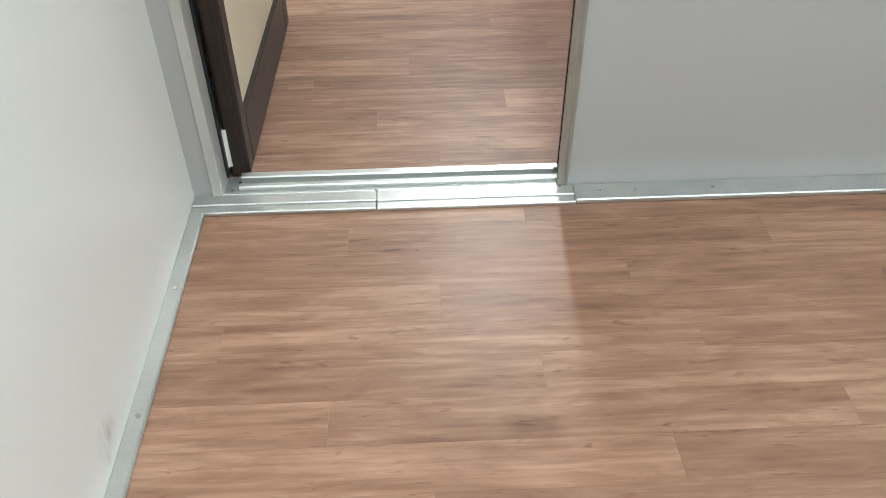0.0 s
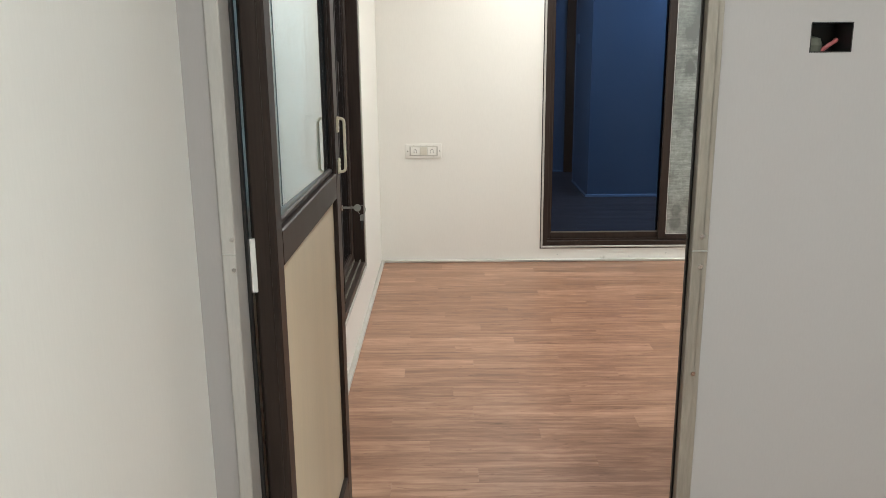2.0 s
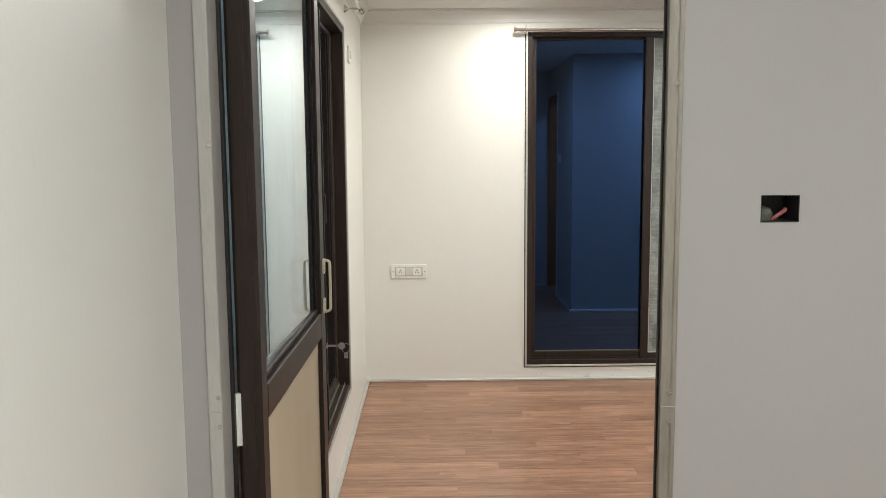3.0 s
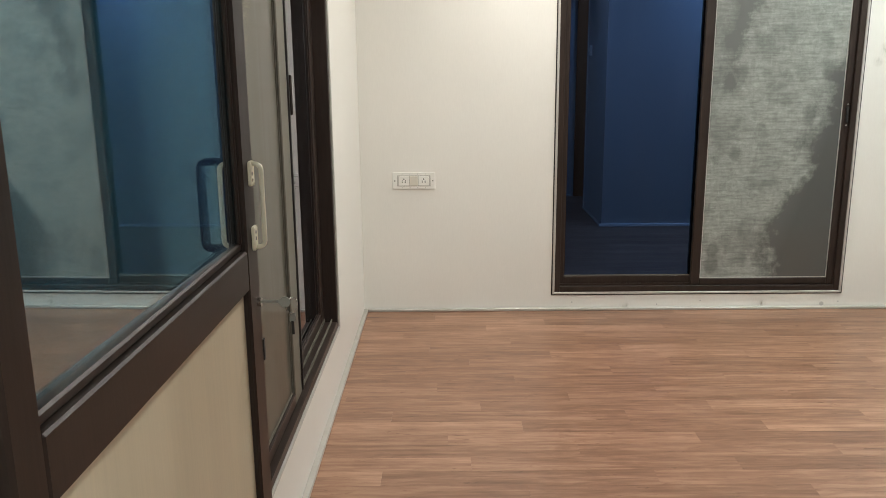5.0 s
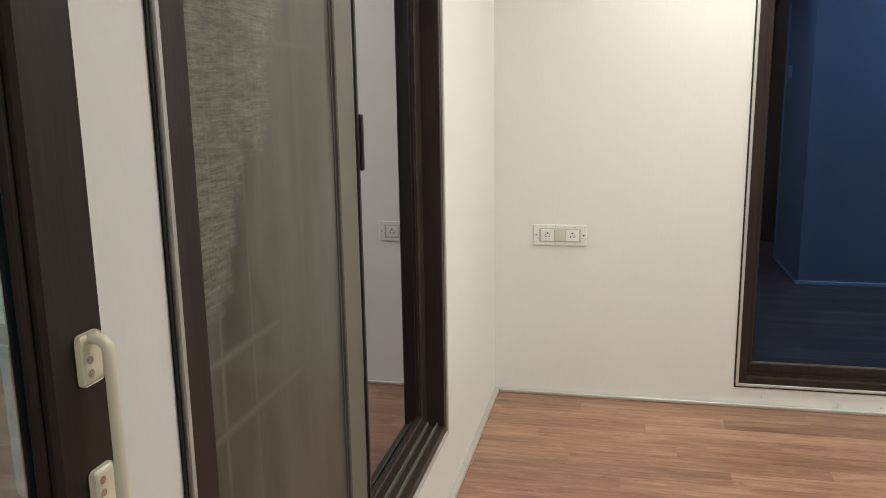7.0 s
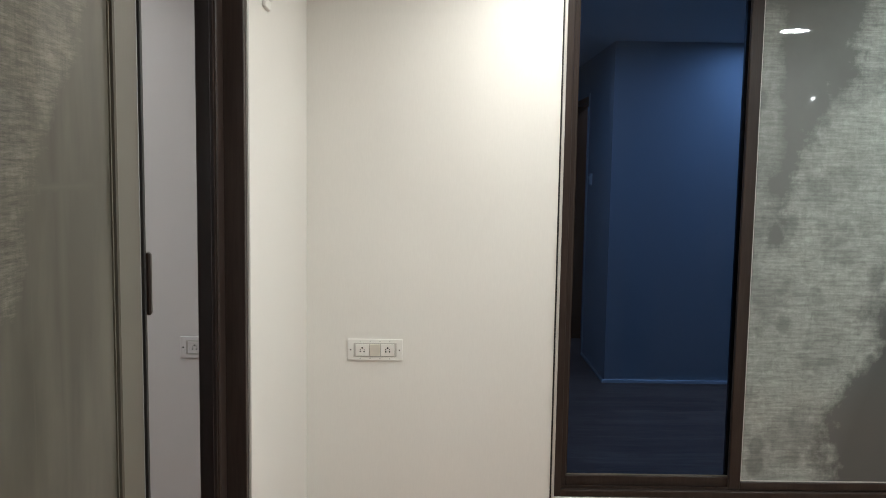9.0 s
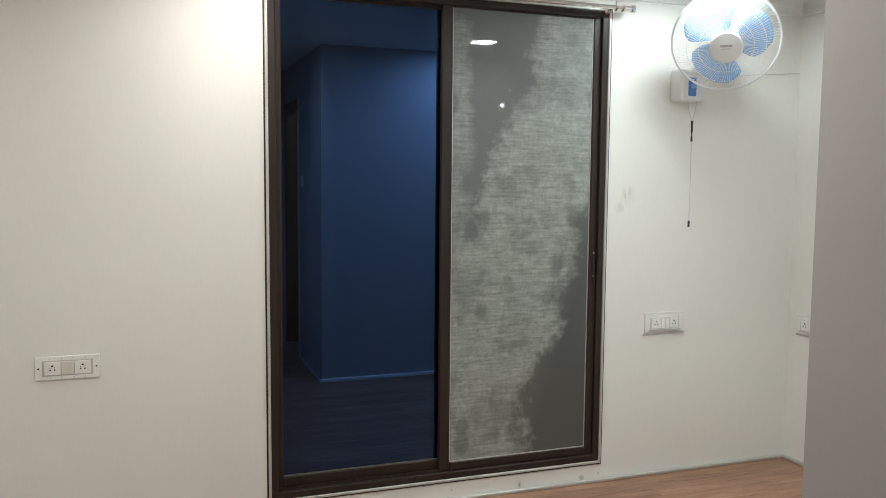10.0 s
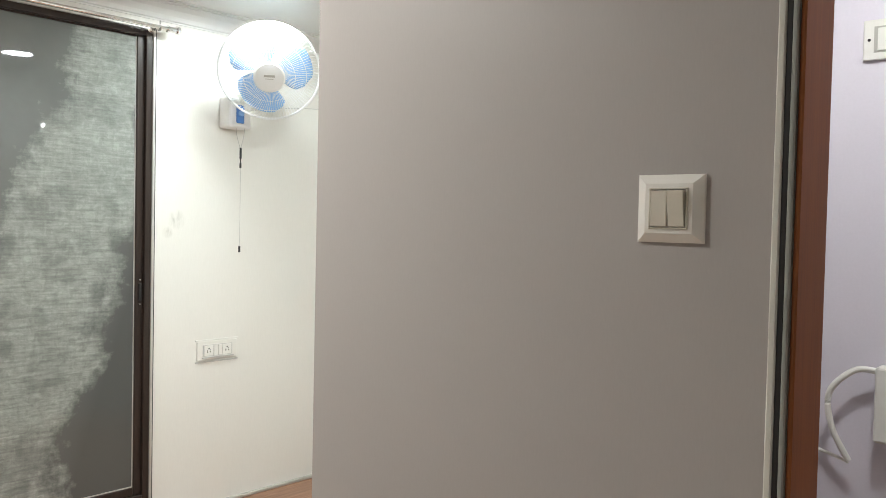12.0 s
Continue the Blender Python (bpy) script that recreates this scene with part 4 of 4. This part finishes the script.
def hole_contents():
    x0, x1, z0, z1 = HOLE
    ob = thing("cable_box", (1.04, 0.06, z0), "dark cavity behind the cut-out with a pink wire end", "cable box", kind="structure")
    for b in ((x0, z0, x1, z0 + 0.0015), (x0, z1 - 0.0015, x1, z1), (x0, z0 + 0.0015, x0 + 0.0015, z1 - 0.0015), (x1 - 0.0015, z0 + 0.0015, x1, z1 - 0.0015)):
        part("cut_edge", box(b[0], 0.0095, b[1], b[2], 0.073, b[3]), M_BLACK, ob, "dark raw edge of the cut-out")
    part("back", box(x0 - 0.01, 0.074, z0 - 0.01, x1 + 0.01, 0.083, z1 + 0.01), M_BLACK, ob)
    part("board_end", lathe([(0.020, 0.0), (0.022, 0.012), (0.018, 0.022), (0.004, 0.027)], 16), M_OLIVE, ob, local=True).location = (-0.018, -0.008, 0.0)
    part("wire", tube(curve_points([(1.040, 0.045, z0 + 0.001), (1.050, 0.042, z0 + 0.010), (1.064, 0.046, z0 + 0.018), (1.070, 0.06, z0 + 0.02)], 5), 0.0035, 8), M_PINK, ob, "pink wire end")


hole_contents()


# ---- ceiling lamps ----
def ceiling_lamp(x, y, mat):
    ob = thing("ceiling_lamp", (x, y, CEIL), "round white recessed LED ceiling lamp, switched on", "ceiling lamp", "ceiling lamps")
    part("ring", lathe([(0.082, 0.0), (0.106, 0.0), (0.107, -0.004), (0.098, -0.009), (0.088, -0.009), (0.082, 0.0)], 40, cap=False), M_PLASTIC, ob, local=True)
    part("diffuser", lathe([(0.085, -0.0015), (0.085, -0.005), (0.06, -0.0065), (0.004, -0.007)], 40), mat, ob, "glowing white diffuser", local=True)


for p in ROOM_LAMPS:
    ceiling_lamp(*p, M_LAMP)
for p in WALL_LAMPS:
    ceiling_lamp(*p, M_LAMP_SMALL)
for p in CABIN_LAMPS:
    ceiling_lamp(*p, M_LAMP_CABIN)
for p, m in zip(PASSAGE_LAMPS, (M_LAMP_PASSAGE, M_LAMP_PASSAGE_FILL)):
    ceiling_lamp(*p, m)
for p in HALL_FILL_LAMPS[:1]:
    ceiling_lamp(*p, M_LAMP_COOL)
for p in HALL_FILL_LAMPS[1:]:
    ceiling_lamp(*p, M_LAMP_COOL_SMALL)


# ---- wall fan ----
def wall_fan():
    centre = Vector((2.989, 3.5, 2.072))
    flat = Vector((-0.606, -0.795, 0)).normalized()
    axis = (flat * math.cos(radians(29)) + Vector((0, 0, -1)) * math.sin(radians(29))).normalized()
    base = Vector((3.03, FAR, 1.9))
    ob = thing("wall_fan", base, "white wall fan with light blue blades and hanging cords", "fan")
    T = Matrix.Translation(centre - base) @ axis.to_track_quat("Z", "Y").to_matrix().to_4x4()

    def headed(bm):
        bmesh.ops.transform(bm, matrix=T, verts=bm.verts[:])
        return bm
    R = 0.228

    def cage(front):
        bm = bmesh.new()
        n = 100
        for k in range(n):
            a = 2 * math.pi * k / n
            c, s = math.cos(a), math.sin(a)
            if front:
                prof = ((0.066, 0.074), (0.12, 0.071), (0.17, 0.056), (0.21, 0.028), (R, 0.002))
            else:
                prof = ((0.06, -0.075), (0.14, -0.070), (0.20, -0.045), (R, -0.002))
            tw = 0.25 if front else -0.2
            pts = [(r * math.cos(a + tw * (1 - r / R)), r * math.sin(a + tw * (1 - r / R)), z) for r, z in prof]
            tube(pts, 0.0009, 4, bm)
        return bm

    def ring_at(r, z, t):
        return tube([(r * math.cos(a), r * math.sin(a), z) for a in np.linspace(0, 2 * math.pi, 61)], t, 6)
    g = part("front_guard", headed(cage(True)), M_FAN, ob, "white wire guard", local=True)
    tagged(g, kind="stuff")
    g2 = part("back_guard", headed(cage(False)), M_FAN, ob, local=True)
    tagged(g2, kind="stuff")
    part("guard_rim", headed(ring_at(R, 0.0, 0.0055)), M_FAN, ob, local=True)
    part("guard_ring", headed(ring_at(0.165, 0.058, 0.0010)), M_FAN, g, local=True)
    part("guard_ring", headed(ring_at(0.115, 0.0715, 0.0010)), M_FAN, g, local=True)
    cap = part("centre_cap", headed(lathe([(0.07, 0.068), (0.071, 0.076), (0.064, 0.082), (0.03, 0.085), (0.003, 0.086)], 36)), M_FAN, ob, local=True)
    up = T.to_3x3().inverted() @ Vector((0, 0, 1))
    ang = math.atan2(up.y, up.x) - math.pi / 2
    badge = box(-0.024, 0.004, 0.0845, 0.024, 0.014, 0.0868)
    box(-0.018, -0.006, 0.0845, 0.018, -0.003, 0.0868, 0, badge)
    bmesh.ops.rotate(badge, cent=(0, 0, 0), matrix=Matrix.Rotation(ang, 3, "Z"), verts=badge.verts[:])
    part("badge", headed(badge), M_GAP, cap, "small dark grey badge", local=True)
    part("hub", headed(lathe([(0.03, -0.03), (0.034, 0.02), (0.028, 0.04), (0.004, 0.045)], 24)), M_FAN, ob, local=True)
    for b in range(3):
        bm = bmesh.new()
        a0 = ang + math.pi / 2 + radians(-90 + 120 * b)
        nr, na = 9, 9
        grid = []
        for i in range(nr):
            r = 0.03 + (0.195 - 0.03) * i / (nr - 1)
            t = i / (nr - 1)
            half = radians(24 + 26 * math.sin(math.pi * min(1, t * 0.62 + 0.18))) * (1 - max(0, t - 0.72) ** 2 * 5.5)
            row = []
            for j in range(na):
                s = -1 + 2 * j / (na - 1)
                a = a0 + half * s + 0.25 * t
                row.append(bm.verts.new((r * math.cos(a), r * math.sin(a), -0.004 + 0.030 * s * (1 - 0.35 * t) - 0.012 * s * s * t)))
            grid.append(row)
        for i in range(nr - 1):
            for j in range(na - 1):
                bm.faces.new((grid[i][j], grid[i + 1][j], grid[i + 1][j + 1], grid[i][j + 1]))
        bmesh.ops.recalc_face_normals(bm, faces=bm.faces[:])
        bmesh.ops.solidify(bm, geom=bm.faces[:], thickness=0.0025)
        for f in bm.faces:
            f.smooth = True
        part("blade", headed(bm), M_BLUE, ob, "light blue plastic blade", local=True)
    part("motor", headed(lathe([(0.012, -0.19), (0.045, -0.185), (0.062, -0.16), (0.066, -0.10), (0.058, -0.076), (0.02, -0.07)], 32)), M_FAN, ob, local=True)
    rear = centre - axis * 0.13
    part("neck", tube(curve_points([rear + Vector((0, 0, -0.03)), rear + Vector((0.01, 0.03, -0.10)), (3.03, FAR - 0.07, 1.965)], 6), 0.022, 14), M_FAN, ob)
    body = part("body", box(2.962, FAR - 0.095, 1.835, 3.088, FAR, 1.985, 0.014, seg=3), M_FAN, ob)
    part("control_panel", box(2.998, FAR - 0.100, 1.858, 3.042, FAR - 0.094, 1.945, 0.004), M_BLUE_DARK, body, "blue control panel")
    part("knob", rod((3.02, FAR - 0.112, 1.905), (3.02, FAR - 0.099, 1.905), 0.013, 20), M_BLUE, body)
    for dx in (-0.025, 0.025):
        part("cord", tube(curve_points([(3.025 + dx, FAR - 0.092, 1.836), (3.025 + dx * 0.7, FAR - 0.092, 1.79), (3.027, FAR - 0.092, 1.735)], 5), 0.0014, 6), M_PLASTIC_GREY, ob)
    part("cord", tube([(3.027, FAR - 0.092, 1.735), (3.029, FAR - 0.092, 1.5), (3.028, FAR - 0.092, 1.262)], 0.0014, 6), M_PLASTIC_GREY, ob)
    for z0, z1, r in ((1.690, 1.742, 0.0055), (1.645, 1.668, 0.005), (1.668, 1.690, 0.003), (1.238, 1.268, 0.005)):
        part("cord_bead", rod((3.028, FAR - 0.092, z0), (3.028, FAR - 0.092, z1), r, 10), M_DARK, ob, "dark cord toggle")
    part("power_cable", tube(curve_points([(3.088, FAR - 0.02, 1.93), (3.25, FAR - 0.006, 1.96), (3.42, FAR - 0.006, 1.985), (3.6, FAR - 0.006, 2.0), (RIGHT - 0.004, FAR - 0.006, 2.01)], 6), 0.002, 6), M_PLASTIC_GREY, ob)


wall_fan()


# ---- cabin doorway ----
def cabin_frame():
    ob = thing("cabin_door_frame", (CAB_X, 0.745, 0), "brown veneered frame of the cabin doorway with a pale trim", "door frame", kind="structure")
    part("trim", box(CAB_X - 0.008, 0.768, 0, CAB_X - 0.0005, 0.778, 2.1, 0.002), M_PALE_TRIM, ob, "pale edging strip")
    part("seal", box(CAB_X - 0.006, 0.7605, 0, CAB_X - 0.0005, 0.768, 2.09, 0.001), M_BLACK, ob, "black rubber strip")
    part("metal_edge", box(CAB_X - 0.008, 0.7535, 0, CAB_X - 0.0005, 0.7605, 2.09, 0.002), M_GREY_TRIM, ob)
    part("wood_lining", box(CAB_X - 0.004, 0.7455, 0, CAB_X + 0.104, 0.7522, 2.085, 0.002), M_WOOD, ob, "reddish brown veneer lining")
    part("wood_lining", box(CAB_X - 0.004, PT + 0.001, 0, CAB_X + 0.10, PT + 0.04, 2.085, 0.003), M_WOOD, ob)
    part("wood_head", box(CAB_X - 0.004, PT + 0.04, 2.045, CAB_X + 0.10, 0.7450, 2.085, 0.003), M_WOOD, ob)


cabin_frame()


def cabin_pipe():
    X = 2.75
    ob = thing("drain_hose", (X, 0.9, 0.9), "white flexible hose looping from a box on the lilac wall", "hose")
    part("box", box(X - 0.05, 0.80, 0.93, X, 0.885, 1.10, 0.006, seg=2), M_PLASTIC, ob, "white plastic junction box")
    part("hose", tube(curve_points([(X - 0.03, 0.885, 1.088), (X - 0.04, 0.93, 1.085), (X - 0.05, 0.978, 1.03), (X - 0.045, 0.972, 0.95), (X - 0.03, 0.938, 0.875)], 8), 0.0072, 12), M_PLASTIC, ob)
    part("wire", tube(curve_points([(X - 0.03, 0.938, 0.872), (X - 0.02, 0.97, 0.878), (X - 0.01, 1.03, 0.888), (X - 0.01, 1.08, 0.89)], 6), 0.004, 8), M_PLASTIC, ob)


cabin_pipe()
switchboard((2.75, 0.945, 1.79), -90, 0.225, "white switchboard with two sockets on the lilac wall", "srs")


# ---- small marks and fixings ----
# The wide disc at x 2.53 stands in for a round stain, not a screw.
for i, (x, z, r) in enumerate(((1.15, 0.045, 0.004), (1.86, 0.05, 0.004), (2.53, 0.028, 0.012), (1.62, 0.03, 0.004), (2.62, 0.04, 0.004))):
    solo("screw_head", rod((x, FAR - 0.0035, z), (x, FAR + 0.001, z), r, 12), M_PLASTIC_GREY, "small grey screw head in the white wall below the window", "screw", group="screw heads")

for x in (0.935, 1.02, 1.20, 1.75):
    solo("screw_head", rod((x, -0.022, 0.0135), (x, -0.022, 0.016), 0.0045, 10), M_STEEL, "small steel screw head in the aluminium skirting", "screw", group="skirting screws")
for y in (-0.62, -0.30, -1.1):
    solo("screw_head", rod((0.018, y, 0.0115), (0.018, y, 0.0145), 0.0045, 10), M_STEEL, "small steel screw head in the aluminium skirting", "screw", group="skirting screws")

# ---- floor planks ----
PW, PL, GAP = 0.0975, 0.92, 0.0003
shared = {}


def plank_mesh(w, d):
    key = (round(w, 3), round(d, 3))
    if key not in shared:
        shared[key] = finish("plank", box(0, 0, -0.004, w - GAP, d - GAP, 0.0), M_PLANK)
    return shared[key]


floor_ob = bpy.data.objects["floor"]


def lay_planks(x0, y0, x1, y1, seed):
    rng = random.Random(seed)
    row0 = math.floor((y0 + 0.204) / PW)
    y = -0.204 + row0 * PW
    k = row0
    while y < y1 - 0.002:
        a, b = max(y, y0), min(y + PW, y1)
        shift = (0.303 + 0.37 * k + 0.11 * rng.random()) % PL
        x = shift - PL
        while x < x1 - 0.002:
            c, d = max(x, x0), min(x + PL, x1)
            if d - c > 0.004 and b - a > 0.004:
                ob = new("plank", plank_mesh(d - c, b - a))
                ob.location = (c, a, 0)
                ob.parent = floor_ob
            x += PL
        y += PW
        k += 1


lay_planks(0.0, -1.9, 2.6, -0.0, 3)
lay_planks(0.0, 0.0, CAB_X, CAB_Y, 5)
lay_planks(0.0, CAB_Y, RIGHT, FAR, 8)
bm = box(0.0, HY, -0.004, HX, -1.9, 0.0)
box(2.6, -1.9, -0.004, HX, 0.0, 0.0, 0, bm)
box(CAB_X, PT, -0.004, 2.75, CAB_Y - 0.08, 0.0, 0, bm)
part("plank_rest", bm, M_PLANK, floor_ob)
